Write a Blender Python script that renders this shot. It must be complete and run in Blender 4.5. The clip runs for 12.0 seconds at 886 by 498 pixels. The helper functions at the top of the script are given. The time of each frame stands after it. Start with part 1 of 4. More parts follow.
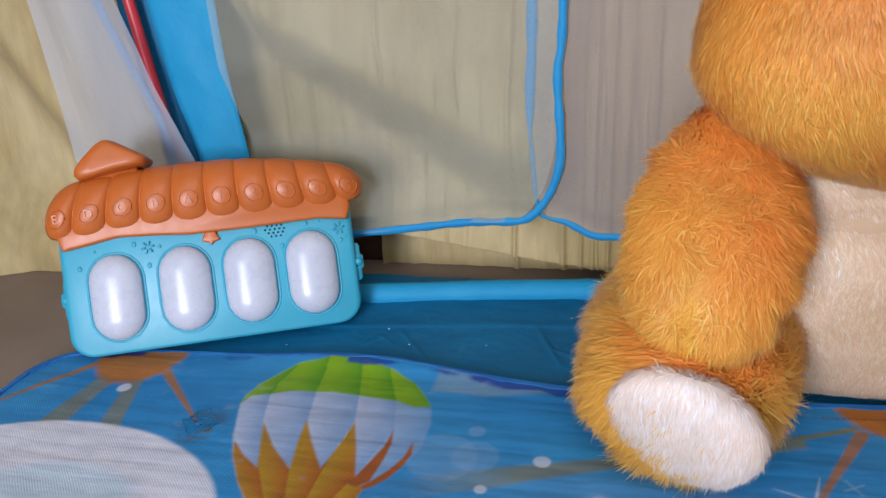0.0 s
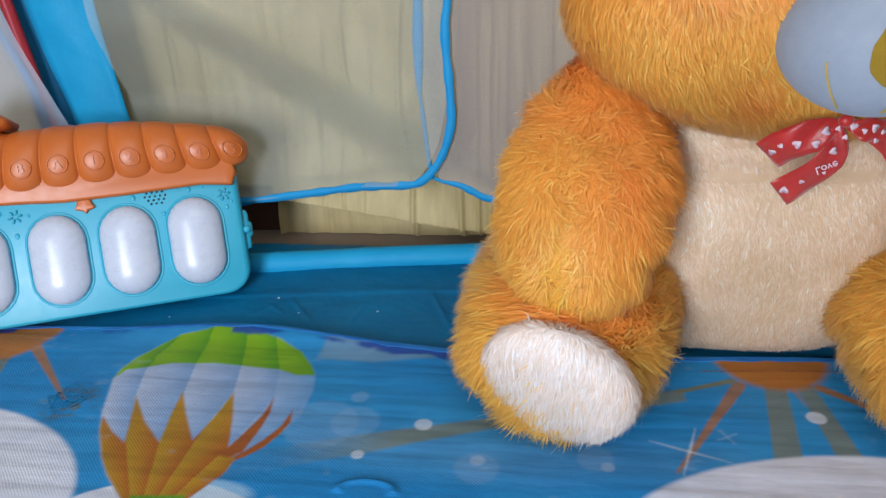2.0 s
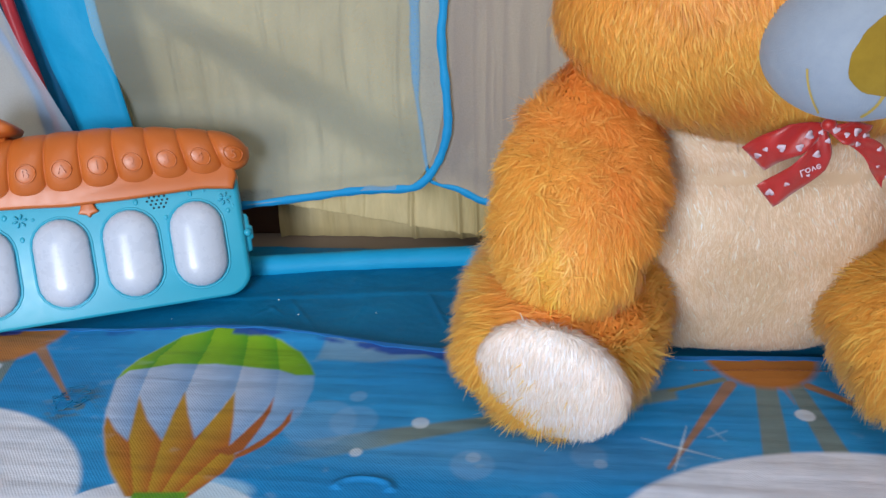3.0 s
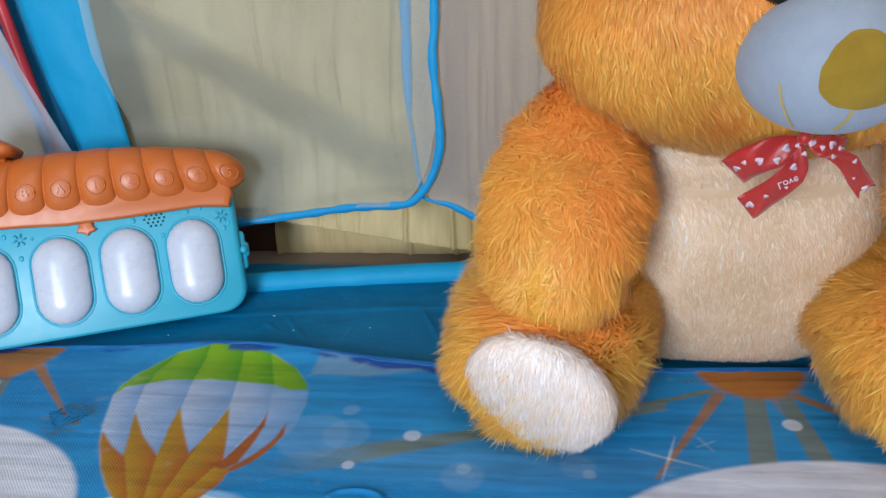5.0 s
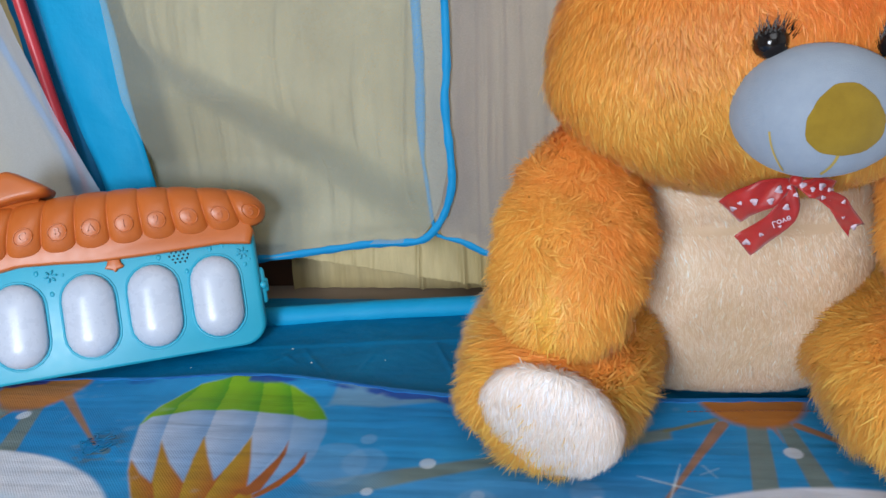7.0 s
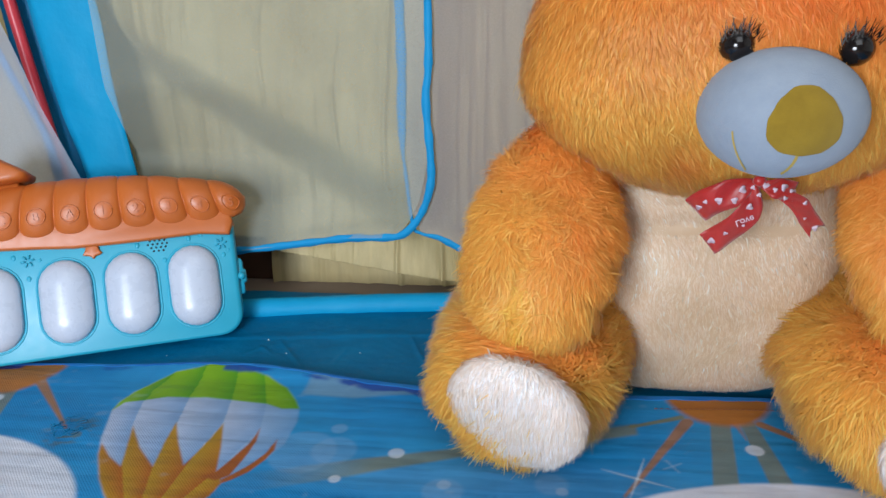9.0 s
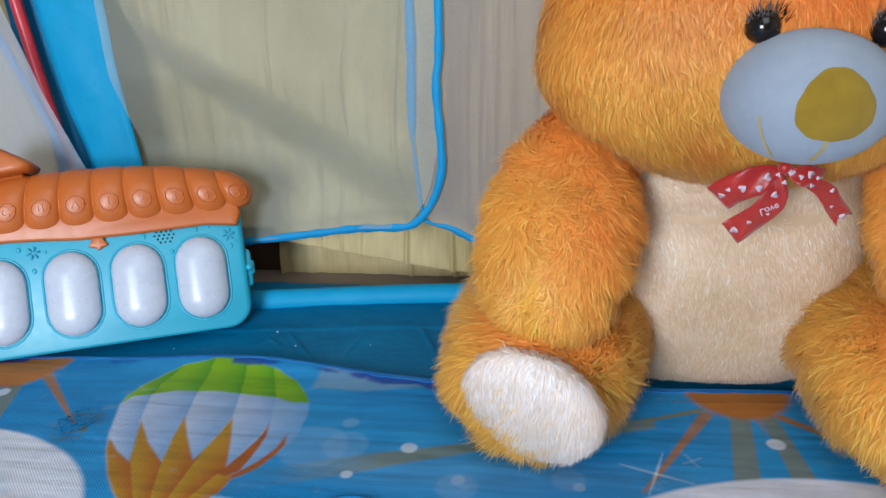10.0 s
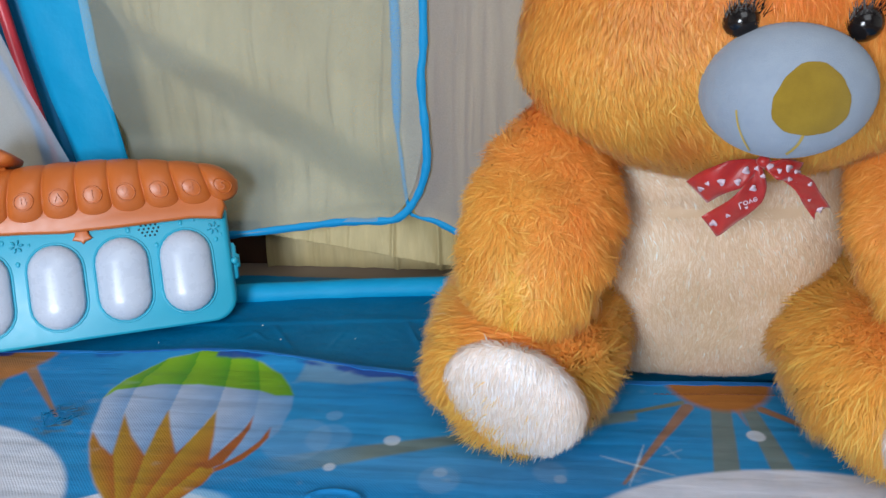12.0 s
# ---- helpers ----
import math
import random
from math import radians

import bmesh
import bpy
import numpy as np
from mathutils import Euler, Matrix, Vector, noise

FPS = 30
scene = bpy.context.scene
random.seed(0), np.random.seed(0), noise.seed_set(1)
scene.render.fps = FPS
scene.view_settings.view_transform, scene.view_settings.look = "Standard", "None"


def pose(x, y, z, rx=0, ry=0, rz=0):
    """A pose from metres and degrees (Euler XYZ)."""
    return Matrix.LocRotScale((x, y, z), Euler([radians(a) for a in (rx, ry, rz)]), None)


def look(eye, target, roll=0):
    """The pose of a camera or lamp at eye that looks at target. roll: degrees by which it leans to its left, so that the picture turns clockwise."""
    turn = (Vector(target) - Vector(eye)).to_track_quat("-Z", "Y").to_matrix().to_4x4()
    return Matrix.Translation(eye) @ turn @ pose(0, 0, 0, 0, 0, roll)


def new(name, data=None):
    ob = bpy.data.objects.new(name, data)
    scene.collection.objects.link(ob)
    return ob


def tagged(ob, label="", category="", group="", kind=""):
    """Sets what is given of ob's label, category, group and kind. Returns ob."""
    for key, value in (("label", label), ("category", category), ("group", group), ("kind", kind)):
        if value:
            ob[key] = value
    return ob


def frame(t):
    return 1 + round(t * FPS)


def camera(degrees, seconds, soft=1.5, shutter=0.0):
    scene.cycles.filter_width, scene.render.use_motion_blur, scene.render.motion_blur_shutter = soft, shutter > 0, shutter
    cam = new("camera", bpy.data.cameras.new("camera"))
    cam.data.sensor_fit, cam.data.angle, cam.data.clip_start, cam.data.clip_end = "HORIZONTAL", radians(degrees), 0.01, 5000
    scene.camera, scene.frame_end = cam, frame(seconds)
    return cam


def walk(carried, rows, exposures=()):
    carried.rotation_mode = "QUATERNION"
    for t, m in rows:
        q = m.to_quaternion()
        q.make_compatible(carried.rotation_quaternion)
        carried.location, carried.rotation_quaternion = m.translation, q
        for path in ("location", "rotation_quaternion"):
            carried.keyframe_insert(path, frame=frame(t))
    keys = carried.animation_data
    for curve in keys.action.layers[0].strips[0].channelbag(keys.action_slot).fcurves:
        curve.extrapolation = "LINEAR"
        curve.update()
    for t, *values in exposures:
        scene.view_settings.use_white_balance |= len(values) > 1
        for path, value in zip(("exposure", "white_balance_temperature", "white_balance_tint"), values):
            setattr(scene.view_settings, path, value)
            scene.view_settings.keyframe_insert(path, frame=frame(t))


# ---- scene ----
cam = camera(61.5, 12.0)
METRES, EYE, TILT, LEAN, TURN = 0.45, 0.45, -15.0, 0.0, 0.0
PATH = [
    (0, (0.334, 0.172, 0.48), (-0.114, 1.956, -0.306), -4.1),
    (0.5, (0.343, 0.172, 0.452), (-0.104, 1.945, -0.357), -4.0),
    (1, (0.372, 0.204, 0.441), (0.058, 1.977, -0.428), -3.2),
    (1.5, (0.381, 0.206, 0.442), (0.088, 1.981, -0.432), -3.3),
    (2, (0.388, 0.195, 0.447), (0.104, 1.988, -0.394), -3.1),
    (2.5, (0.39, 0.184, 0.443), (0.105, 1.98, -0.388), -2.9),
    (3, (0.395, 0.181, 0.452), (0.108, 1.977, -0.38), -3.3),
    (4.8, (0.41, 0.169, 0.451), (0.122, 1.984, -0.339), -3.5),
    (5, (0.409, 0.17, 0.453), (0.115, 1.985, -0.334), -3.8),
    (5.5, (0.415, 0.163, 0.46), (0.108, 1.989, -0.297), -3.8),
    (6, (0.416, 0.152, 0.475), (0.101, 1.994, -0.238), -4.1),
    (6.5, (0.416, 0.15, 0.471), (0.104, 1.987, -0.255), -4.2),
    (6.7, (0.408, 0.146, 0.47), (0.093, 1.985, -0.252), -4.4),
    (8.3, (0.426, 0.075, 0.479), (0.14, 1.963, -0.115), -1.4),
    (8.5, (0.435, 0.092, 0.472), (0.15, 1.969, -0.157), -1.7),
    (9, (0.424, 0.121, 0.462), (0.144, 1.977, -0.229), -2.2),
    (9.5, (0.414, 0.133, 0.468), (0.108, 1.978, -0.243), -4.2),
    (10, (0.414, 0.137, 0.457), (0.12, 1.981, -0.26), -2.6),
    (10.5, (0.42, 0.141, 0.458), (0.136, 1.975, -0.287), -2.9),
    (11, (0.423, 0.142, 0.453), (0.16, 1.976, -0.299), -2.6),
    (11.5, (0.424, 0.14, 0.451), (0.169, 1.97, -0.314), -2.7),
    (12, (0.424, 0.137, 0.457), (0.15, 1.977, -0.277), -2.4),
]
walk(cam, [(t, look(eye, target, roll)) for t, eye, target, roll in PATH],
     exposures=[(0.0, -0.05, 6200, 18), (0.6, -0.05, 6200, 16), (1.4, 0.0, 6120, 12), (5.0, 0.02, 5980, 10), (8.5, 0.0, 5920, 8), (12.0, 0.0, 5900, 8)])


# ---- light, world, exposure ----
def make_world():
    w = bpy.data.worlds.new("room_dusk")
    w.use_nodes = True
    bg = w.node_tree.nodes["Background"]
    bg.inputs[0].default_value = (0.9, 0.95, 1.0, 1)
    bg.inputs[1].default_value = 0.2
    scene.world = w


make_world()


def area_lamp(name, eye, target, size, watts, colour):
    d = bpy.data.lights.new(name, "AREA")
    d.shape, d.size, d.size_y, d.energy, d.color = "RECTANGLE", size[0], size[1], watts, colour
    ob = new(name, d)
    ob.matrix_world = look(eye, target)
    return ob


area_lamp("window_light", (-0.12, -0.85, 0.56), (0.38, 0.9, 0.2), (0.55, 0.6), 32, (0.96, 0.98, 1.0))
# broad unseen fill from above, added to brighten the mat and the bear
area_lamp("top_fill_light", (0.7, -0.7, 2.0), (0.4, 0.8, 0.1), (1.5, 1.4), 16, (1.0, 0.98, 0.95))


# ---- materials ----
class Mat:
    """A node material with a few shorthands."""

    def __init__(self, name):
        self.m = bpy.data.materials.new(name)
        self.m.use_nodes = True
        self.t = self.m.node_tree
        self.n, self.l = self.t.nodes, self.t.links
        self.b = self.n["Principled BSDF"]
        self.out = self.n["Material Output"]
        self.co = self.n.new("ShaderNodeTexCoord").outputs["Object"]

    def set(self, **kw):
        for k, v in kw.items():
            self.b.inputs[k.replace("_", " ")].default_value = v
        return self

    def mapped(self, scale):
        mp = self.n.new("ShaderNodeMapping")
        mp.inputs["Scale"].default_value = scale
        self.l.new(self.co, mp.inputs[0])
        return mp.outputs[0]

    def noise(self, scale, detail=4, stretch=(1, 1, 1), rough=0.55):
        nz = self.n.new("ShaderNodeTexNoise")
        nz.inputs["Scale"].default_value, nz.inputs["Detail"].default_value = scale, detail
        nz.inputs["Roughness"].default_value = rough
        self.l.new(self.mapped(stretch), nz.inputs["Vector"])
        return nz.outputs["Fac"]

    def ramp(self, fac, stops):
        r = self.n.new("ShaderNodeValToRGB")
        els = r.color_ramp.elements
        while len(els) < len(stops):
            els.new(0.5)
        for e, (p, c) in zip(els, stops):
            e.position, e.color = p, (*c, 1)
        self.l.new(fac, r.inputs[0])
        return r.outputs[0]

    def mix(self, fac, a, b, kind="MIX"):
        x = self.n.new("ShaderNodeMix")
        x.data_type, x.blend_type = "RGBA", kind
        for sock, v in ((x.inputs[0], fac), (x.inputs[6], a), (x.inputs[7], b)):
            if isinstance(v, bpy.types.NodeSocket):
                self.l.new(v, sock)
            else:
                sock.default_value = v if isinstance(v, float) else (*v, 1)
        return x.outputs[2]

    def colour(self, sock):
        self.l.new(sock, self.b.inputs["Base Color"])
        return self

    def roughness(self, fac, lo, hi):
        r = self.n.new("ShaderNodeMapRange")
        r.inputs[3].default_value, r.inputs[4].default_value = lo, hi
        self.l.new(fac, r.inputs[0])
        self.l.new(r.outputs[0], self.b.inputs["Roughness"])
        return self

    def bump(self, *layers):
        last = None
        for fac, strength, dist in layers:
            bp = self.n.new("ShaderNodeBump")
            bp.inputs["Strength"].default_value, bp.inputs["Distance"].default_value = strength, dist
            self.l.new(fac, bp.inputs["Height"])
            if last:
                self.l.new(last, bp.inputs["Normal"])
            last = bp.outputs[0]
        self.l.new(last, self.b.inputs["Normal"])
        return self

    def attribute(self, name):
        a = self.n.new("ShaderNodeAttribute")
        a.attribute_name = name
        return a.outputs["Color"]


def plastic(name, c1, c2, rough=0.3):
    m = Mat(name)
    m.colour(m.ramp(m.noise(14, 5), [(0.3, c1), (0.7, c2)]))
    m.roughness(m.noise(90, 4), rough - 0.06, rough + 0.1)
    m.bump((m.noise(380, 2), 0.06, 0.001), (m.noise(30, 3), 0.05, 0.002))
    return m.m


def nylon(name, c1, c2, rough=0.42):
    m = Mat(name)
    m.colour(m.ramp(m.noise(9, 6), [(0.3, c1), (0.72, c2)]))
    m.roughness(m.noise(24, 4), rough - 0.1, rough + 0.14)
    m.set(Specular_IOR_Level=0.22)
    m.bump((m.noise(900, 1), 0.12, 0.0006), (m.noise(22, 5, (1, 1.6, 1)), 0.45, 0.006))
    return m.m


def net_cloth(name, cover, tint):
    m = Mat(name)
    m.set(Base_Color=(*tint, 1), Roughness=0.7)
    tr = m.n.new("ShaderNodeBsdfTransparent")
    tl = m.n.new("ShaderNodeBsdfTranslucent")
    tl.inputs[0].default_value = (*tint, 1)
    both = m.n.new("ShaderNodeMixShader")
    both.inputs[0].default_value = 0.35
    m.l.new(m.b.outputs[0], both.inputs[1])
    m.l.new(tl.outputs[0], both.inputs[2])
    mx = m.n.new("ShaderNodeMixShader")
    r = m.n.new("ShaderNodeMapRange")
    r.inputs[3].default_value, r.inputs[4].default_value = cover - 0.08, cover + 0.08
    m.l.new(m.noise(700, 2), r.inputs[0])
    m.l.new(r.outputs[0], mx.inputs[0])
    m.l.new(tr.outputs[0], mx.inputs[1])
    m.l.new(both.outputs[0], mx.inputs[2])
    m.l.new(mx.outputs[0], m.out.inputs[0])
    return m.m


def satin(name, c1, c2, c3):
    m = Mat(name)
    big = m.ramp(m.noise(5, 4, (1, 1, 0.5)), [(0.3, c1), (0.55, c2), (0.75, c3)])
    streak = m.ramp(m.noise(70, 5, (1, 1, 0.08)), [(0.3, (0.82, 0.82, 0.82)), (0.7, (1, 1, 1))])
    m.colour(m.mix(1.0, big, streak, "MULTIPLY"))
    m.set(Metallic=0.12, Sheen_Weight=0.2, Sheen_Roughness=0.4)
    m.roughness(m.noise(45, 4, (1, 1, 0.15)), 0.54, 0.7)
    m.bump((m.noise(850, 1), 0.1, 0.0005), (m.noise(48, 6, (1, 1, 0.09), 0.7), 0.5, 0.005), (m.noise(14, 4), 0.3, 0.008))
    return m.m


def fur(name, dark, mid, tip):
    m = Mat(name)
    base = m.attribute("hue")
    geo = m.n.new("ShaderNodeNewGeometry")
    strand = m.ramp(geo.outputs["Random Per Island"], [(0.0, (0.91, 0.86, 0.79)), (0.5, (1, 0.99, 0.97)), (1.0, (1.04, 1.08, 1.16))])
    patch = m.ramp(m.noise(11, 4), [(0.35, dark), (0.55, mid), (0.75, tip)])
    m.colour(m.mix(1.0, m.mix(1.0, patch, strand, "MULTIPLY"), base, "MULTIPLY"))
    m.set(Roughness=0.45, Sheen_Weight=0.2, Sheen_Roughness=0.35, Specular_IOR_Level=0.4)
    tl = m.n.new("ShaderNodeBsdfTranslucent")
    m.l.new(m.b.inputs["Base Color"].links[0].from_socket, tl.inputs[0])
    mx = m.n.new("ShaderNodeMixShader")
    mx.inputs[0].default_value = 0.42
    m.l.new(m.b.outputs[0], mx.inputs[1])
    m.l.new(tl.outputs[0], mx.inputs[2])
    m.l.new(mx.outputs[0], m.out.inputs[0])
    return m.m


def printed_vinyl():
    m = Mat("printed_vinyl")
    c = m.attribute("print")
    wear = m.ramp(m.noise(26, 6), [(0.3, (0.86, 0.88, 0.9)), (0.6, (1, 1, 1)), (0.8, (1.06, 1.04, 1.02))])
    streak = m.ramp(m.noise(20, 5, (0.6, 2.2, 1)), [(0.35, (0.95, 0.96, 0.97)), (0.6, (1, 1, 1))])
    m.colour(m.mix(1.0, m.mix(1.0, c, wear, "MULTIPLY"), streak, "MULTIPLY"))
    m.roughness(m.noise(18, 4), 0.48, 0.68)
    m.set(Specular_IOR_Level=0.25)
    w = m.n.new("ShaderNodeTexWave")
    w.wave_type, w.bands_direction = "BANDS", "DIAGONAL"
    w.inputs["Scale"].default_value, w.inputs["Distortion"].default_value = 190, 1.0
    m.l.new(m.co, w.inputs["Vector"])
    m.bump((w.outputs["Fac"], 0.16, 0.0006), (m.noise(34, 5, (0.5, 1.6, 1)), 0.3, 0.004), (m.noise(16, 6, (0.25, 3.5, 1), 0.65), 0.14, 0.004), (m.noise(8, 3), 0.15, 0.01))
    return m.m


def felt(name, c1, c2):
    m = Mat(name)
    m.colour(m.ramp(m.noise(40, 6, rough=0.7), [(0.3, c1), (0.7, c2)]))
    m.set(Roughness=0.95, Sheen_Weight=0.15, Sheen_Roughness=0.6, Specular_IOR_Level=0.2)
    m.bump((m.noise(900, 3), 0.5, 0.0008), (m.noise(90, 4), 0.2, 0.002))
    return m.m


def painted(name, c1, c2, rough=0.6):
    m = Mat(name)
    m.colour(m.ramp(m.noise(6, 6), [(0.3, c1), (0.7, c2)]))
    m.roughness(m.noise(20, 4), rough - 0.08, rough + 0.1)
    m.bump((m.noise(160, 3), 0.12, 0.001))
    return m.m


AQUA = plastic("aqua_plastic", (0.028, 0.34, 0.50), (0.04, 0.39, 0.55), 0.36)
ORANGE = plastic("orange_plastic", (0.47, 0.115, 0.018), (0.54, 0.135, 0.022), 0.36)
WHITE_KEY = plastic("white_plastic", (0.50, 0.55, 0.66), (0.55, 0.59, 0.69), 0.26)
DARK = plastic("dark_hole", (0.01, 0.03, 0.04), (0.015, 0.04, 0.05), 0.6)
NYLON_BRIGHT = nylon("blue_nylon_tube", (0.012, 0.27, 0.52), (0.02, 0.33, 0.60), 0.55)
NYLON_FLOOR = nylon("blue_nylon_floor", (0.003, 0.115, 0.26), (0.005, 0.15, 0.32), 0.5)
TAPE = nylon("blue_binding_tape", (0.016, 0.25, 0.54), (0.03, 0.31, 0.62), 0.6)
BINDING = nylon("mat_binding", (0.012, 0.10, 0.36), (0.03, 0.19, 0.48), 0.6)
RED_ROD = plastic("red_fibreglass", (0.50, 0.03, 0.045), (0.58, 0.045, 0.06), 0.35)
NET = net_cloth("white_net", 0.36, (0.62, 0.68, 0.62))
NET_ROSE = net_cloth("grey_net", 0.50, (0.56, 0.51, 0.52))
VEIL = net_cloth("white_veil", 0.58, (0.68, 0.75, 0.86))
GOLD = satin("gold_satin", (0.42, 0.31, 0.12), (0.55, 0.45, 0.23), (0.68, 0.59, 0.37))
PRINT = printed_vinyl()
FUR = fur("orange_fur", (0.92, 0.88, 0.8), (1, 1, 1), (1.0, 1.08, 1.15))
FLOOR_MAT = painted("brown_sheet_floor", (0.20, 0.15, 0.115), (0.27, 0.21, 0.17))
WALL = painted("cream_wall", (0.72, 0.69, 0.64), (0.78, 0.75, 0.70))
CEIL = painted("white_ceiling", (0.78, 0.78, 0.76), (0.82, 0.82, 0.80))
EYE = plastic("black_bead", (0.006, 0.004, 0.004), (0.01, 0.008, 0.008), 0.12)
FELT = felt("white_felt", (0.23, 0.27, 0.335), (0.27, 0.31, 0.37))
RUST_THREAD = painted("rust_thread", (0.16, 0.05, 0.02), (0.2, 0.07, 0.03), 0.8)
BROWN_SHADE = painted("dark_brown_shade", (0.05, 0.022, 0.012), (0.08, 0.035, 0.02), 0.5)
NOSE = felt("mustard_felt", (0.21, 0.13, 0.009), (0.26, 0.165, 0.012))
STITCH = painted("mustard_thread", (0.36, 0.25, 0.05), (0.42, 0.30, 0.07), 0.7)


# ---- mesh helpers ----
def link(name, bm, material, parent=None, label="", smooth=True):
    me = bpy.data.meshes.new(name)
    bmesh.ops.recalc_face_normals(bm, faces=bm.faces)
    bm.to_mesh(me)
    bm.free()
    for mt in material if isinstance(material, (list, tuple)) else [material]:
        me.materials.append(mt)
    if smooth:
        me.polygons.foreach_set("use_smooth", [True] * len(me.polygons))
    ob = new(name, me)
    if parent:
        ob.parent = parent
    if label:
        tagged(ob, label)
    return ob


part = link


def empty(name, m):
    ob = new(name)
    ob.empty_display_size = 0.05
    ob.matrix_world = m
    return ob


def loft(bm, rings, close_u=True, cap0=True, cap1=True):
    """Skin a list of equal rings of points."""
    vs = [[bm.verts.new(p) for p in r] for r in rings]
    n = len(vs[0])
    for a, b in zip(vs, vs[1:]):
        for i in range(n if close_u else n - 1):
            j = (i + 1) % n
            bm.faces.new((a[i], a[j], b[j], b[i]))
    if cap0:
        bm.faces.new(vs[0][::-1])
    if cap1:
        bm.faces.new(vs[-1])
    return vs


def tube(bm, path, radius, n=10, caps=True):
    """A round tube along a path; radius is a number or one for each point."""
    path = [Vector(p) for p in path]
    rings = []
    up = None
    for i, p in enumerate(path):
        d = (path[min(i + 1, len(path) - 1)] - path[max(i - 1, 0)]).normalized()
        if up is None:
            up = d.orthogonal().normalized()
        up = (up - d * up.dot(d)).normalized()
        side = d.cross(up)
        r = radius[i] if isinstance(radius, (list, tuple)) else radius
        rings.append([p + (up * math.cos(a) + side * math.sin(a)) * r for a in [2 * math.pi * k / n for k in range(n)]])
    loft(bm, rings, cap0=caps, cap1=caps)


def bezier(pts, n):
    """Catmull-Rom through a few points."""
    p = [Vector(q) for q in pts]
    p = [2 * p[0] - p[1]] + p + [2 * p[-1] - p[-2]]
    out = []
    segs = len(p) - 3
    for k in range(n + 1):
        f = k / n * segs
        i = min(int(f), segs - 1)
        t = f - i
        a, b, c, d = p[i:i + 4]
        out.append(0.5 * ((2 * b) + (c - a) * t + (2 * a - 5 * b + 4 * c - d) * t * t + (3 * b - a - 3 * c + d) * t ** 3))
    return out


def ribbon(bm, path, width, across, thick=0.0012, wob=0.0):
    """A flat tape along a path, with a thickness; across gives its width's direction at each point."""
    rings = []
    for i, p in enumerate(path):
        d = (path[min(i + 1, len(path) - 1)] - path[max(i - 1, 0)]).normalized()
        a = across(i, d)
        nrm = a.cross(d).normalized() * thick / 2
        w = (width[i] if isinstance(width, list) else width) / 2 * (1 + wob * noise.noise(p * 60))
        rings.append([p - a * w - nrm, p + a * w - nrm, p + a * w + nrm, p - a * w + nrm])
    loft(bm, rings)


def grid_object(name, xs, ys, place, material, parent=None, label="", keep=None, thick=0.0):
    """A sheet over two rows of parameters; place(X, Y) gives arrays of x, y, z."""
    X, Y = np.meshgrid(np.asarray(xs), np.asarray(ys))
    P = np.stack(place(X, Y), -1).reshape(-1, 3)
    h, w = X.shape
    idx = np.arange(h * w).reshape(h, w)
    q = np.stack([idx[:-1, :-1], idx[:-1, 1:], idx[1:, 1:], idx[1:, :-1]], -1).reshape(-1, 4)
    if keep is not None:
        ok = keep(X, Y).reshape(-1)
        q = q[ok[q].all(1)]
    me = bpy.data.meshes.new(name)
    me.from_pydata(P.tolist(), [], q.tolist())
    me.materials.append(material)
    me.polygons.foreach_set("use_smooth", [True] * len(me.polygons))
    ob = new(name, me)
    if parent:
        ob.parent = parent
    if label:
        tagged(ob, label)
    if thick:
        s = ob.modifiers.new("thickness", "SOLIDIFY")
        s.thickness, s.offset = thick, -1
    return ob, X, Y


def sheet_noise(X, Y, sx, sy, seed, octaves=3):
    """Smooth value noise on arrays, from a seeded lattice."""
    rng = np.random.RandomState(seed)
    out, amp = np.zeros_like(X, dtype=float), 1.0
    for o in range(octaves):
        T = rng.rand(64, 64)
        u, v = X * sx * 2 ** o + 17.3, Y * sy * 2 ** o + 9.1
        i, j = np.floor(u).astype(int), np.floor(v).astype(int)
        fu, fv = u - i, v - j
        fu, fv = fu * fu * (3 - 2 * fu), fv * fv * (3 - 2 * fv)
        g = lambda a, b: T[a % 64, b % 64]
        out += amp * ((g(i, j) * (1 - fu) + g(i + 1, j) * fu) * (1 - fv) + (g(i, j + 1) * (1 - fu) + g(i + 1, j + 1) * fu) * fv - 0.5)
        amp *= 0.5
    return out


def box(name, lo, hi, material, parent=None, bevel=0.0):
    bm = bmesh.new()
    bmesh.ops.create_cube(bm, size=1)
    for v in bm.verts:
        v.co = Vector([lo[i] + (v.co[i] + 0.5) * (hi[i] - lo[i]) for i in range(3)])
    if bevel:
        bmesh.ops.bevel(bm, geom=bm.edges[:], offset=bevel, segments=2, affect="EDGES")
    return link(name, bm, material, parent, smooth=False)


# ---- the room ----
for nm, lo, hi, mt in (
    ("floor", (-2.2, -2.6, -0.06), (2.4, 1.5, -0.012), FLOOR_MAT),
    ("wall_north", (-2.3, 1.5, -0.06), (2.5, 1.6, 2.5), WALL),
    ("wall_south", (-2.3, -2.7, -0.06), (2.5, -2.6, 2.5), WALL),
    ("wall_west", (-2.3, -2.6, -0.06), (-2.2, 1.5, 2.5), WALL),
    ("wall_east", (2.4, -2.6, -0.06), (2.5, 1.5, 2.5), WALL),
    ("ceiling", (-2.3, -2.7, 2.5), (2.5, 1.6, 2.6), CEIL),
):
    tagged(box(nm, lo, hi, mt), {"floor": "dull brown sheet floor beside the mat", "ceiling": "plain white painted ceiling"}.get(nm, "plain cream painted room wall"), nm.split("_")[0], kind="structure")


# ---- gold satin curtain behind everything ----
def flap_edge(X):
    """Height of the front layer's slanting lower edge."""
    return 0.053 - 0.149 * (X + 0.02)


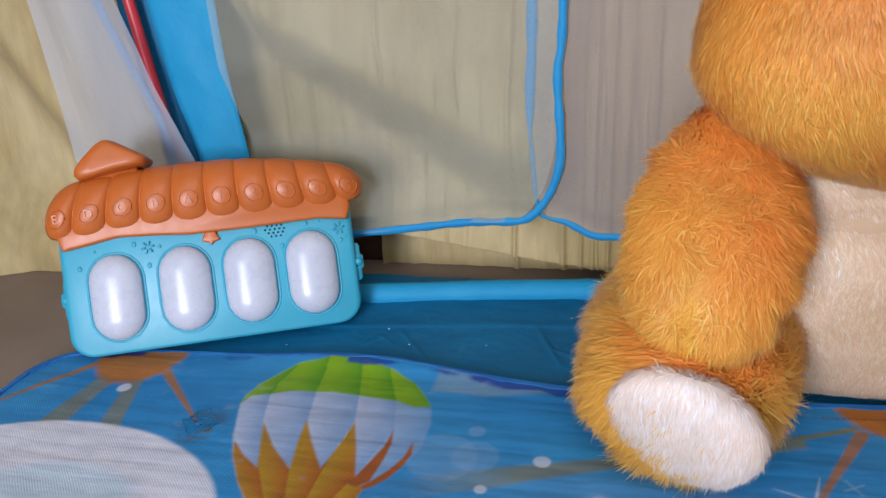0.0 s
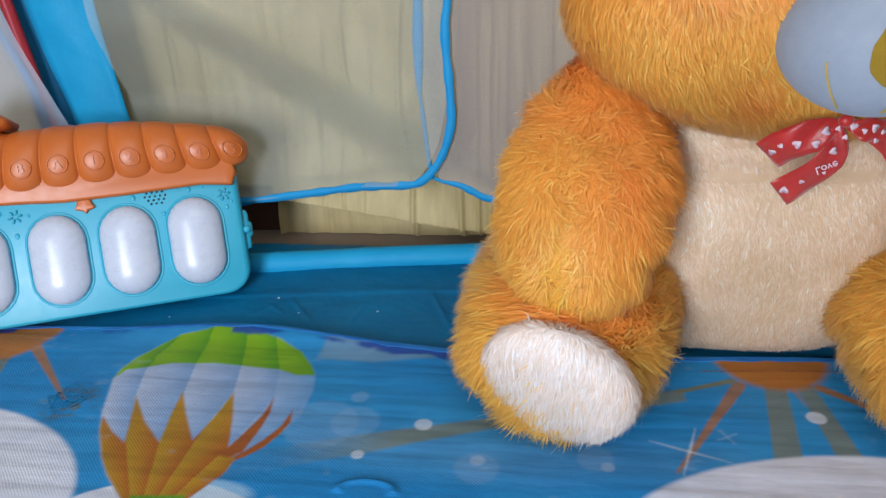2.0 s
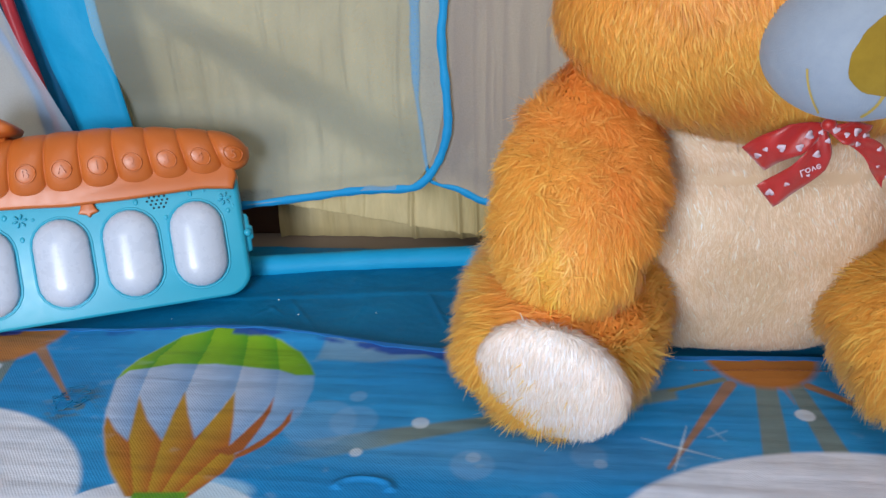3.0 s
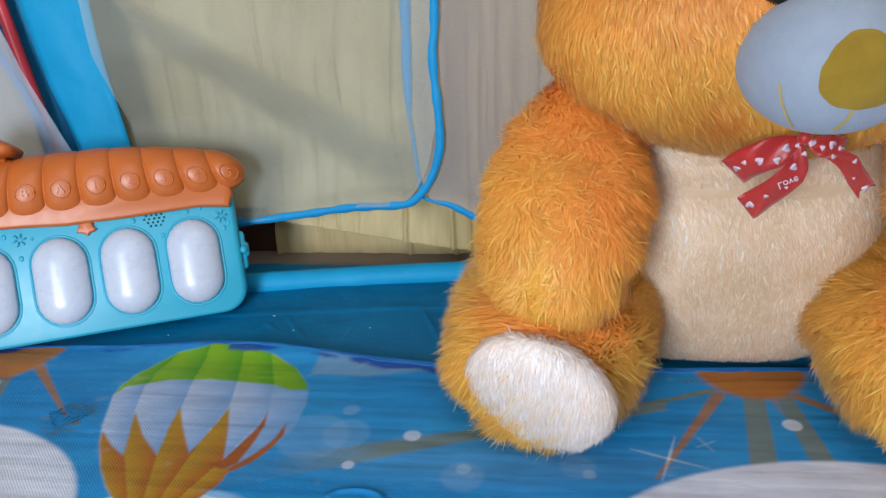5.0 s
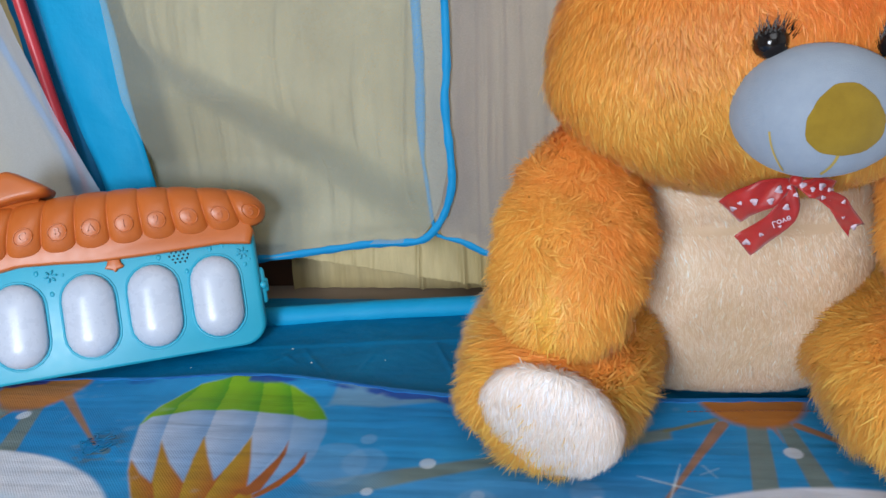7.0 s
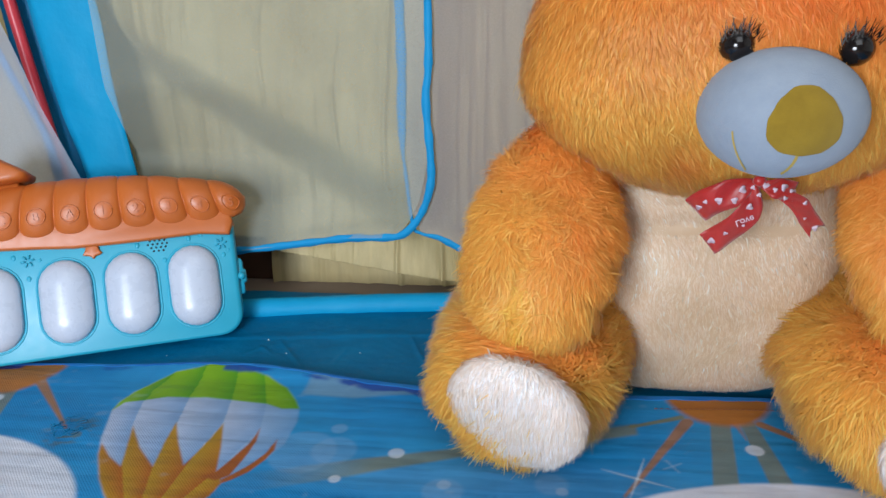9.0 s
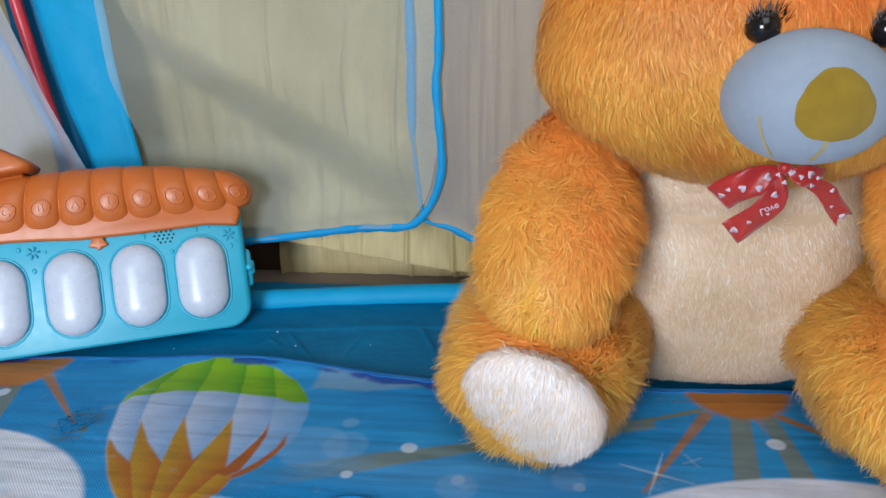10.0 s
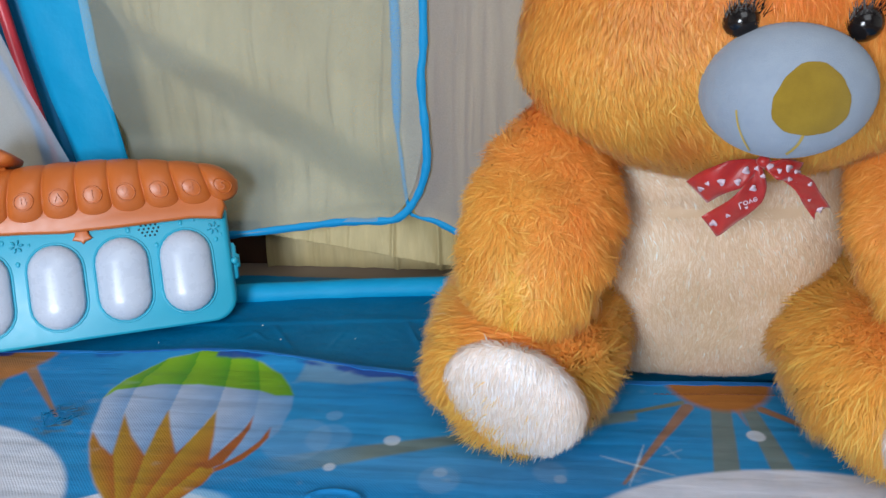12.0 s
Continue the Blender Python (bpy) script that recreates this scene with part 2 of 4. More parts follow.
def curtain_place(X, Z):
    fold = 0.006 * np.sin(X * 27 + 2.2 * np.sin(X * 7) + 2 * Z) * np.clip((X - 0.15) * 6, 0.15, 1)
    pleat = sum(0.005 * np.exp(-((X - c - 0.012 * (Z - 0.2)) / w) ** 2) for c, w in ((0.262, 0.004), (0.288, 0.003), (0.305, 0.004), (0.327, 0.0035), (0.35, 0.005), (0.385, 0.004), (0.19, 0.004), (-0.12, 0.004), (-0.16, 0.005)))
    crinkle = 0.0032 * sheet_noise(X, Z, 45, 5, 3) + 0.006 * sheet_noise(X, Z, 6, 3, 5)
    # a slack fold hangs slantwise: steep below its ridge, easing out above
    ux, uz = 0.856, -0.517
    s = (X + 0.218) * ux + (Z - 0.396) * uz
    d = -(X + 0.218) * uz + (Z - 0.396) * ux
    up = np.clip((d + 0.045 + 0.06 * s) / (0.085 + 0.075 * s), 0, 1)
    up = up * up * (3 - 2 * up)
    ease = np.clip(1 - (d - 0.06) / 0.22, 0, 1)
    ease = ease * ease * (3 - 2 * ease)
    swag = 0.09 * up * ease * np.clip((X + 0.34) / 0.2, 0, 1) * np.clip((0.75 - s) / 0.3, 0, 1)
    left = np.clip((-0.3 - X) / 0.25, 0, 1)
    drape = left * (0.036 * np.sin((X * 0.9 + Z * 0.6) * 19 + 0.6) + 0.012 * np.sin((X + Z * 0.45) * 43 + 1))
    foot = np.clip(Z / 0.16, 0, 1)
    Yd = 1.192 + 0.043 * foot * foot * (3 - 2 * foot) - fold - pleat - crinkle - swag * (1 - left) - drape - 0.03 * left
    rng = np.random.RandomState(14)
    for _ in range(70):
        x0 = rng.uniform(0.24, 0.46) if rng.rand() < 0.6 else rng.uniform(-0.2, 0.24)
        sl, w, a = rng.uniform(-0.05, 0.02), rng.uniform(0.0014, 0.0032), rng.uniform(0.001, 0.003)
        zc, zl = rng.uniform(0.0, 0.42), rng.uniform(0.03, 0.16)
        wig = 0.002 * np.sin(Z * 40 + x0 * 90)
        Yd = Yd - a * np.exp(-((X - x0 - sl * (Z - zc) - wig) / w) ** 2) * np.exp(-((Z - zc) / zl) ** 4)
    under = np.clip((flap_edge(X) - Z) / 0.003, 0, 1) * (X > -0.3) * (X < 0.34)
    Yd = Yd + under * 0.034 * np.clip((X + 0.06) / 0.04, 0, 1)
    return X, Yd, Z


def curtain_keep(X, Z):
    return ~((X > -0.2) & (X < -0.030) & (Z < 0.072))


# added brown panel: stands for the shade in the curtain's gap beside the piano
tagged(box("baseboard", (-0.26, 1.235, -0.012), (0.02, 1.26, 0.12), BROWN_SHADE, bevel=0.003), "dark brown panel standing in for the shaded gap in the curtain", "baseboard", kind="structure")
curtain, _, _ = grid_object("curtain", np.concatenate([np.linspace(-1.25, -0.262, 180), np.arange(-0.26, 0.5, 0.0013), np.linspace(0.503, 1.5, 120)]), np.concatenate([np.linspace(-0.011, 0.1, 75), np.linspace(0.1015, 1.3, 290)]), curtain_place, GOLD, keep=curtain_keep)
tagged(curtain, "gold satin curtain with crinkled hanging folds", "curtain")


# ---- the blue play tent ----
tent = empty("play_tent", pose(0, 1.0, 0))
tagged(tent, "blue nylon play tent with white net panels", "tent")
T0 = Matrix.Translation((0, -1.0, 0))


def tent_part(name, bm, material, label=""):
    bm.transform(T0)
    return part(name, bm, material, tent, label)


def tent_floor(X, Y):
    back = np.clip((Y - 0.93) / 0.15, 0, 1)
    ridge = 1.005 + 0.085 * X
    Z = -0.006 + 0.004 * sheet_noise(X, Y, 14, 18, 8) * back + 0.010 * back ** 2
    Z = Z + 0.0015 * np.exp(-((Y - ridge) / 0.012) ** 2) * np.where(Y > ridge, 1, np.exp(-((Y - ridge) / 0.004) ** 2))
    for x0, y0, x1, y1, a in ((0.06, 1.0, 0.11, 0.935, 0.0035), (0.035, 0.985, 0.06, 0.965, 0.003), (0.24, 1.02, 0.275, 0.94, 0.0035), (0.26, 0.975, 0.32, 0.945, 0.003), (0.02, 0.96, 0.045, 0.985, 0.002), (0.16, 0.99, 0.15, 0.95, 0.002)):
        dx, dy = x1 - x0, y1 - y0
        t = np.clip(((X - x0) * dx + (Y - y0) * dy) / (dx * dx + dy * dy), 0, 1)
        Z = Z + 0.5 * a * np.exp(-(np.hypot(X - x0 - t * dx, Y - y0 - t * dy) / 0.0035) ** 2) * (0.4 + 0.6 * np.sin(t * 3.14))
    return X, Y - 1.0, Z


grid_object("tent_floor", np.concatenate([np.linspace(-0.33, 0.358, 345), np.linspace(0.365, 1.3, 60)]), np.concatenate([np.linspace(0.1, 0.88, 30), np.linspace(0.883, 1.15, 135)]), tent_floor, NYLON_FLOOR, tent, "dark blue creased nylon tent floor", thick=0.002)

bm = bmesh.new()
tube_path = bezier([(-0.36, 1.03, 0.006), (-0.02, 1.074, 0.007), (0.3, 1.112, 0.009), (0.7, 1.127, 0.010), (1.3, 1.145, 0.010)], 90)
tube(bm, tube_path, [0.0162 + 0.0012 * noise.noise(p * 26) + 0.0008 * noise.noise(p * 110) for p in tube_path], 16)
tent_part("floor_tube", bm, NYLON_BRIGHT, "bright blue padded nylon tube along the floor")


def flat(path):
    return lambda i, d: Vector((d.z, 0, -d.x)).normalized()


# net panel with its blue bound edge
edge_a = bezier([(-0.30, 1.08, 0.080), (-0.1, 1.092, 0.087), (-0.016, 1.1, 0.092), (0.035, 1.1, 0.0985), (0.085, 1.1, 0.105), (0.14, 1.1, 0.112), (0.19, 1.1, 0.1135), (0.221, 1.1, 0.1195), (0.247, 1.1, 0.149), (0.262, 1.1, 0.19), (0.264, 1.1, 0.23), (0.261, 1.1, 0.31), (0.268, 1.1, 0.395), (0.274, 1.1, 0.8)], 170)
bm = bmesh.new()
ribbon(bm, edge_a, 0.0105, flat(edge_a), 0.0022, 0.35)
tent_part("edge_tape", bm, TAPE, "sky blue binding tape round the net door")
edge_b = bezier([(0.232, 1.106, 0.80), (0.2305, 1.106, 0.40), (0.2265, 1.106, 0.297), (0.225, 1.106, 0.24), (0.227, 1.106, 0.21), (0.2335, 1.106, 0.133), (0.244, 1.106, 0.119), (0.269, 1.106, 0.1125), (0.288, 1.106, 0.103), (0.307, 1.106, 0.094), (0.345, 1.106, 0.092), (0.55, 1.106, 0.092)], 150)
bm = bmesh.new()
ribbon(bm, edge_b, [0.0045 + 0.0085 * min(1, max(0, (p.z - 0.235) / 0.04)) if p.z > 0.14 else 0.0045 + 0.0045 * min(1, max(0, (p.x - 0.25) / 0.03)) for p in edge_b], flat(edge_b), 0.002, 0.3)
tent_part("edge_tape", bm, TAPE, "sky blue binding tape round the net door")


def bottom_of(edge, X):
    pts = [(p.x, p.z) for p in edge if p.z < 0.2]
    return np.interp(X, [a for a, _ in pts], [b for _, b in pts])


def net_a(U, V):
    R = np.interp(V, [0, 0.03, 0.08, 0.15, 0.3, 1], [0.205, 0.245, 0.262, 0.263, 0.266, 0.273])
    X = -0.192 + U * (R + 0.192)
    lo = bottom_of(edge_a, X)
    Z = lo + V * (0.8 - lo)
    lean = np.clip((0.16 - X) / 0.2, 0, 1) * np.clip((Z - lo) / 0.06, 0, 1) * np.clip((0.33 - Z) / 0.1, 0, 1)
    return X, 0.1 + 0.005 * sheet_noise(X, Z, 8, 4, 11) + 0.048 * lean, Z


def net_b(U, V):
    L = np.interp(V, [0, 0.04, 0.12, 0.25, 1], [0.246, 0.232, 0.227, 0.2255, 0.232])
    X = L + U * (0.6 - L)
    lo = bottom_of(edge_b, X)
    Z = lo + V * (0.8 - lo)
    return X, 0.107 + 0.006 * sheet_noise(X, Z, 8, 4, 12), Z


VV = np.linspace(0, 1, 60) ** 1.6
grid_object("net_panel", np.linspace(0, 1, 60), VV, net_a, NET, tent, "thin white net door panel")
grid_object("net_panel", np.linspace(0, 1, 50), VV, net_b, NET_ROSE, tent, "thin white net door panel")


# corner strap, rod and veil at the tent's end, behind the piano
bm = bmesh.new()
strap = bezier([(-0.268, 1.125, 0.72), (-0.247, 1.125, 0.417), (-0.241, 1.125, 0.327), (-0.2235, 1.125, 0.196), (-0.2, 1.12, 0.0)], 60)
rings = []
for i, p in enumerate(strap):
    a = Vector((0.985, 0.1, 0.02)).normalized()
    hw = 0.0385 + 0.010 * min(1, max(0, (p.z - 0.19) / 0.23))
    row = []
    for k in range(9):
        f = -1 + k / 4
        row.append(p + a * f * hw + Vector((0, -0.004 * math.cos(f * 1.4) + 0.004 * noise.noise(Vector((f * 1.5, p.z * 14, 0))), 0)))
    rings.append(row + [q + Vector((0, 0.003, 0)) for q in row[::-1]])
loft(bm, rings)
tent_part("corner_strap", bm, NYLON_BRIGHT, "bright blue nylon corner band of the tent")
bm = bmesh.new()
back = bezier([(-0.345, 1.142, 0.72), (-0.322, 1.142, 0.42), (-0.305, 1.142, 0.3), (-0.285, 1.142, 0.0)], 40)
ribbon(bm, back, 0.062, lambda i, d: Vector((0.96, 0.05, 0.1)).normalized(), 0.003, 0.1)
tent_part("corner_lining", bm, NYLON_FLOOR, "dark teal lining behind the corner band")
bm = bmesh.new()
rod = [(-0.345, 1.118, 0.72), (-0.319, 1.118, 0.424), (-0.311, 1.118, 0.340), (-0.301, 1.118, 0.250), (-0.295, 1.118, 0.19), (-0.285, 1.118, 0.0)]
tube(bm, bezier(rod, 44), 0.0082, 12)
tent_part("pole", bm, RED_ROD, "red fibreglass tent rod")


def veil(U, V):
    Z = 0.03 + V * 0.68
    L = np.interp(Z, [0.03, 0.195, 0.28, 0.43, 0.71], [-0.44, -0.45, -0.453, -0.461, -0.475])
    R = np.interp(Z, [0.03, 0.203, 0.31, 0.423, 0.71], [-0.195, -0.251, -0.289, -0.319, -0.375])
    X = L + U * (R - L)
    Y = 1.092 + 0.006 * np.sin(U * 9 + V * 2) + 0.003 * sheet_noise(U, V, 9, 6, 21)
    return X, Y - 1.0, Z


grid_object("net_panel", np.linspace(0, 1, 60), np.linspace(0, 1, 60), veil, VEIL, tent, "loose white net hanging beside the rod")
bm = bmesh.new()
vt = bezier([(-0.44, 1.104, 0.66), (-0.36, 1.104, 0.425), (-0.33, 1.104, 0.341), (-0.306, 1.104, 0.278), (-0.295, 1.104, 0.2286), (-0.294, 1.104, 0.199), (-0.297, 1.104, 0.03)], 50)
ribbon(bm, vt, 0.010, flat(vt), 0.002, 0.3)
tent_part("edge_tape", bm, TAPE, "sky blue binding tape on the hanging net")


# ---- printed play mat ----
def mat_print(X, Y):
    """The mat's printed picture: sky, suns, rays, clouds, balloon, dots and a sparkle."""
    n1 = sheet_noise(X, Y, 6, 9, 31)
    C = np.empty(X.shape + (3,))
    sky = np.stack([0.028 + 0.02 * n1, 0.27 + 0.07 * n1, 0.60 + 0.07 * n1], -1)
    C[:] = np.clip(sky, 0.01, 1)

    def lay(mask, col):
        m = np.clip(mask, 0, 1)[..., None]
        C[:] = C * (1 - m) + np.asarray(col) * m

    def soft(d, e=0.002):
        return np.clip(0.5 - d / e, 0, 1)

    def line(x0, y0, x1, y1, w0, w1, col, a=1.0):
        dx, dy = x1 - x0, y1 - y0
        t = np.clip(((X - x0) * dx + (Y - y0) * dy) / (dx * dx + dy * dy), 0, 1)
        d = np.hypot(X - x0 - t * dx, Y - y0 - t * dy) - (w0 + (w1 - w0) * t) / 2
        lay(soft(d, 0.0025) * a, col)

    def poly(pts, e=0.002):
        """Cover of a closed outline, soft at its edge."""
        P = np.asarray(pts)
        dist, odd = np.full(X.shape, 9.0), np.zeros(X.shape, bool)
        for (ax, ay), (bx, by) in zip(P, np.roll(P, -1, 0)):
            dx, dy = bx - ax, by - ay
            t = np.clip(((X - ax) * dx + (Y - ay) * dy) / (dx * dx + dy * dy + 1e-12), 0, 1)
            dist = np.minimum(dist, np.hypot(X - ax - t * dx, Y - ay - t * dy))
            odd ^= ((ay > Y) != (by > Y)) & (X < ax + dx * (Y - ay) / (dy if abs(dy) > 1e-9 else 1e-9))
        return soft(np.where(odd, -dist, dist), e)

    olive, rust = (0.22, 0.21, 0.10), (0.40, 0.17, 0.04)
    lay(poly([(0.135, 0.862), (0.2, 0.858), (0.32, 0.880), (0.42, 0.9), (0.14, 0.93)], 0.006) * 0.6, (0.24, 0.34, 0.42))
    lay(soft(np.hypot((X - 0.36) / 0.16, (Y - 0.72) / 0.03) - 1, 1.2) * 0.2, (0.25, 0.45, 0.70))
    for sx, sy, rays in (
        (-0.255, 0.898, ((-0.015, -0.03, -0.026, -0.16, 0.020, 0.034, olive, 0.75), (0.016, -0.03, 0.05, -0.16, 0.016, 0.026, olive, 0.75), (-0.045, -0.02, -0.14, -0.142, 0.012, 0.004, rust, 0.9), (0.045, -0.03, 0.145, -0.128, 0.013, 0.003, rust, 0.9), (0.0, -0.05, -0.012, -0.09, 0.007, 0.001, rust, 0.6))),
        (0.615, 0.898, ((-0.006, -0.06, -0.022, -0.17, 0.020, 0.024, olive, 0.75), (0.022, -0.06, 0.031, -0.17, 0.016, 0.022, olive, 0.75), (-0.04, -0.06, -0.117, -0.19, 0.013, 0.003, rust, 0.85), (-0.045, -0.052, -0.10, -0.074, 0.007, 0.005, olive, 0.9), (0.036, -0.06, 0.11, -0.12, 0.011, 0.004, rust, 0.9), (0.01, -0.06, 0.014, -0.09, 0.007, 0.001, rust, 0.6))),
    ):
        for x0, y0, x1, y1, w0, w1, col, a in rays:
            line(sx + x0, sy + y0, sx + x1, sy + y1, w0, w1, col, a)
        lay(soft(np.hypot((X - sx) / 0.058, (Y - sy) / 0.066) - 1, 0.16), (0.46, 0.165, 0.03))
        lay(soft(np.hypot((X - sx) / 0.04, (Y - sy) / 0.03) - 1, 0.8) * 0.5, (0.38, 0.15, 0.04))
    band = poly([(0.10, 0.70), (0.177, 0.7256), (0.3355, 0.7726), (0.52, 0.83), (0.52, 0.81), (0.341, 0.7567), (0.1535, 0.687), (0.08, 0.66)], 0.005)
    lay(band * np.clip((X - 0.13) / 0.12, 0.12, 1) * 0.75, olive)
    for bx, by, br in ((0.205, 0.755, 0.024), (0.172, 0.75, 0.036), (0.327, 0.70, 0.02), (0.43, 0.72, 0.016)):
        lay(soft(np.hypot(X - bx, Y - by) - br, 0.004) * 0.14, (0.5, 0.6, 0.75))
    for cx, cy, rx, ry in ((-0.23, 0.60, 0.22, 0.155), (0.66, 0.592, 0.232, 0.148), (0.07, 0.60, 0.10, 0.062)):
        r = np.hypot((X - cx) / rx, (Y - cy) / ry)
        n2 = sheet_noise(X, Y, 10, 14, 33)
        lay(soft(r - 1, 0.03) * 0.94, (0.78, 0.78, 0.88))
        lay(soft(r - 0.78 + n2 * 0.1, 0.3) * 0.8, (0.72, 0.70, 0.78))
        lay(soft(np.hypot((X - cx - 0.03) / (rx * 0.4), (Y - cy - 0.05) / (ry * 0.25)) - 1, 0.3) * 0.55, (0.45, 0.66, 0.82))
    for dx, dy, r, a in ((0.271, 0.757, 0.0085, 0.7), (0.218, 0.710, 0.006, 0.7), (-0.237, 0.823, 0.0085, 0.85), (0.633, 0.79, 0.009, 0.85), (0.327, 0.71, 0.007, 0.3), (0.20, 0.795, 0.009, 0.15), (0.44, 0.71, 0.006, 0.3)):
        lay(soft(np.hypot(X - dx, Y - dy) - r) * a, (0.66, 0.70, 0.80))
    for ax, ay in ((0.010, 0.032), (0.033, -0.012)):
        line(0.512 - ax, 0.736 - ay, 0.512, 0.736, 0.0, 0.0022, (0.75, 0.8, 0.86), 0.75)
        line(0.512 + ax, 0.736 + ay, 0.512, 0.736, 0.0, 0.0022, (0.75, 0.8, 0.86), 0.75)
    for ax, ay in ((0.009, 0.005), (0.005, -0.009)):
        line(0.548 - ax, 0.758 - ay, 0.548 + ax, 0.758 + ay, 0.0012, 0.0012, (0.6, 0.7, 0.8), 0.4)
    # balloon
    crown = [(-0.075, 0.806), (-0.076, 0.823), (-0.070, 0.847), (-0.054, 0.876), (-0.039, 0.894), (-0.013, 0.903), (0.005, 0.913), (0.040, 0.909), (0.083, 0.895), (0.113, 0.875), (0.133, 0.848), (0.143, 0.830)]
    brim = [(0.122, 0.8285), (0.100, 0.838), (0.072, 0.841), (0.048, 0.8436), (0.023, 0.845), (0.0036, 0.8416), (-0.024, 0.8395), (-0.0475, 0.830), (-0.069, 0.8236)]
    flank_l = [(0.03, 0.635), (0.001, 0.663), (-0.018, 0.686), (-0.043, 0.725), (-0.056, 0.752)]
    flank_r = [(0.149, 0.803), (0.149, 0.760), (0.128, 0.715), (0.108, 0.692), (0.105, 0.672), (0.085, 0.638)]
    seams = [np.interp(Y, ys, xs) for ys, xs in (
        ((0.66, 0.70, 0.752, 0.806, 0.85), (0.0, -0.03, -0.056, -0.075, -0.072)),
        ((0.66, 0.708, 0.779, 0.826, 0.855, 0.894), (0.02, -0.005, -0.0345, -0.0473, -0.0483, -0.0392)),
        ((0.66, 0.71, 0.79, 0.844, 0.894), (0.04, 0.0264, 0.0137, 0.0027, -0.0024)),
        ((0.66, 0.7165, 0.795, 0.844, 0.903), (0.06, 0.0595, 0.0654, 0.0549, 0.0397)),
        ((0.66, 0.71, 0.787, 0.838, 0.90), (0.08, 0.095, 0.112, 0.100, 0.075)),
        ((0.66, 0.76, 0.81, 0.85, 0.90), (0.10, 0.15, 0.15, 0.14, 0.10)))]
    gf = np.zeros(X.shape)
    gi = np.zeros(X.shape)
    for i in range(5):
        f = (X - seams[i]) / np.maximum(seams[i + 1] - seams[i], 0.004)
        on = (f >= 0) & (f < 1)
        gf, gi = np.where(on, f, gf), np.where(on, i, gi)
    far = np.clip((gi - 3.2), 0, 1)
    cover = (poly(crown + flank_r + flank_l, 0.003) * (1 - 0.5 * far))[..., None]
    white = np.stack([0.50 - 0.26 * gf, 0.56 - 0.17 * gf, 0.74 - 0.08 * gf], -1)
    C[:] = C * (1 - cover) + white * cover
    th = np.arctan2(X - 0.06, Y - 0.60)
    edges = (-0.78, -0.548, -0.295, 0.0, 0.308, 0.6)
    ff = np.zeros(X.shape)
    for a, b in zip(edges, edges[1:]):
        ff = np.where((th >= a) & (th < b), (th - a) / (b - a), ff)
    flame = np.stack([0.47 - 0.06 * ff, 0.27 - 0.16 * ff, 0.02 - 0.005 * ff], -1)
    body = [(-0.051, 0.745), (-0.028, 0.722), (-0.007, 0.707), (-0.02, 0.742), (-0.033, 0.778), (-0.004, 0.740), (0.0264, 0.7104), (0.018, 0.750), (0.0125, 0.790), (0.032, 0.755), (0.057, 0.716), (0.063, 0.755), (0.0664, 0.794), (0.082, 0.752), (0.095, 0.710), (0.103, 0.702), (0.108, 0.692), (0.105, 0.672), (0.085, 0.638)] + flank_l[:-1]
    m = poly(body, 0.0025)[..., None]
    C[:] = C * (1 - m) + flame * m
    for tongue in ([(0.083, 0.700), (0.095, 0.709), (0.101, 0.728), (0.110, 0.757), (0.112, 0.787), (0.1165, 0.764), (0.116, 0.741), (0.111, 0.704), (0.10, 0.695)],
                   [(0.105, 0.697), (0.112, 0.705), (0.125, 0.724), (0.1345, 0.743), (0.138, 0.769), (0.142, 0.75), (0.138, 0.733), (0.128, 0.712), (0.115, 0.697), (0.108, 0.692)]):
        lay(poly(tongue, 0.0025), (0.38, 0.105, 0.02))
    green = np.stack([0.24 - 0.15 * gf ** 2, 0.44 - 0.12 * gf ** 2, 0.012 + 0 * gf], -1)
    m = poly(crown + brim, 0.003)[..., None]
    C[:] = C * (1 - m) + green * m
    lay(poly([(0.035, 0.641), (0.083, 0.646), (0.09, 0.60), (0.04, 0.59)], 0.003), (0.13, 0.33, 0.02))
    # smeared navy dye along the bound edge
    gap = mat_edge(X) - Y
    ragged = 0.009 + 0.012 * sheet_noise(X, Y, 34, 30, 37)
    solid_part = np.clip(np.maximum((X - 0.17) / 0.05, (-0.27 - X) / 0.02), 0, 1)
    patchy = np.clip(sheet_noise(X, Y * 0.3, 13, 9, 38) * 9 + 1.1, 0, 1)
    lay(soft(np.abs(gap - 0.008) - ragged * (0.5 + 0.5 * solid_part), 0.004) * np.maximum(solid_part, patchy) * 0.9 * (X < 0.5), (0.012, 0.06, 0.33))
    # scuffs
    sc = np.clip(sheet_noise(X, Y, 40, 60, 35) * 3 - 1.3, 0, 1) * 0.5
    lay(sc * 0.5, (0.45, 0.52, 0.6))
    st = soft(np.hypot(X + 0.1, Y - 0.763) - 0.026, 0.02) * np.clip(sheet_noise(X, Y, 120, 200, 36) * 4, 0, 1)
    lay(st, (0.10, 0.17, 0.22))
    C *= np.array([0.80, 0.83, 0.84])
    return C


def mat_edge(X):
    return 0.908 - 0.02 * np.clip((X - 0.08) / 0.2, 0, 1) + 0.003 * np.sin(X * 21) + 0.006 * np.exp(-((X - 0.0) / 0.08) ** 2)


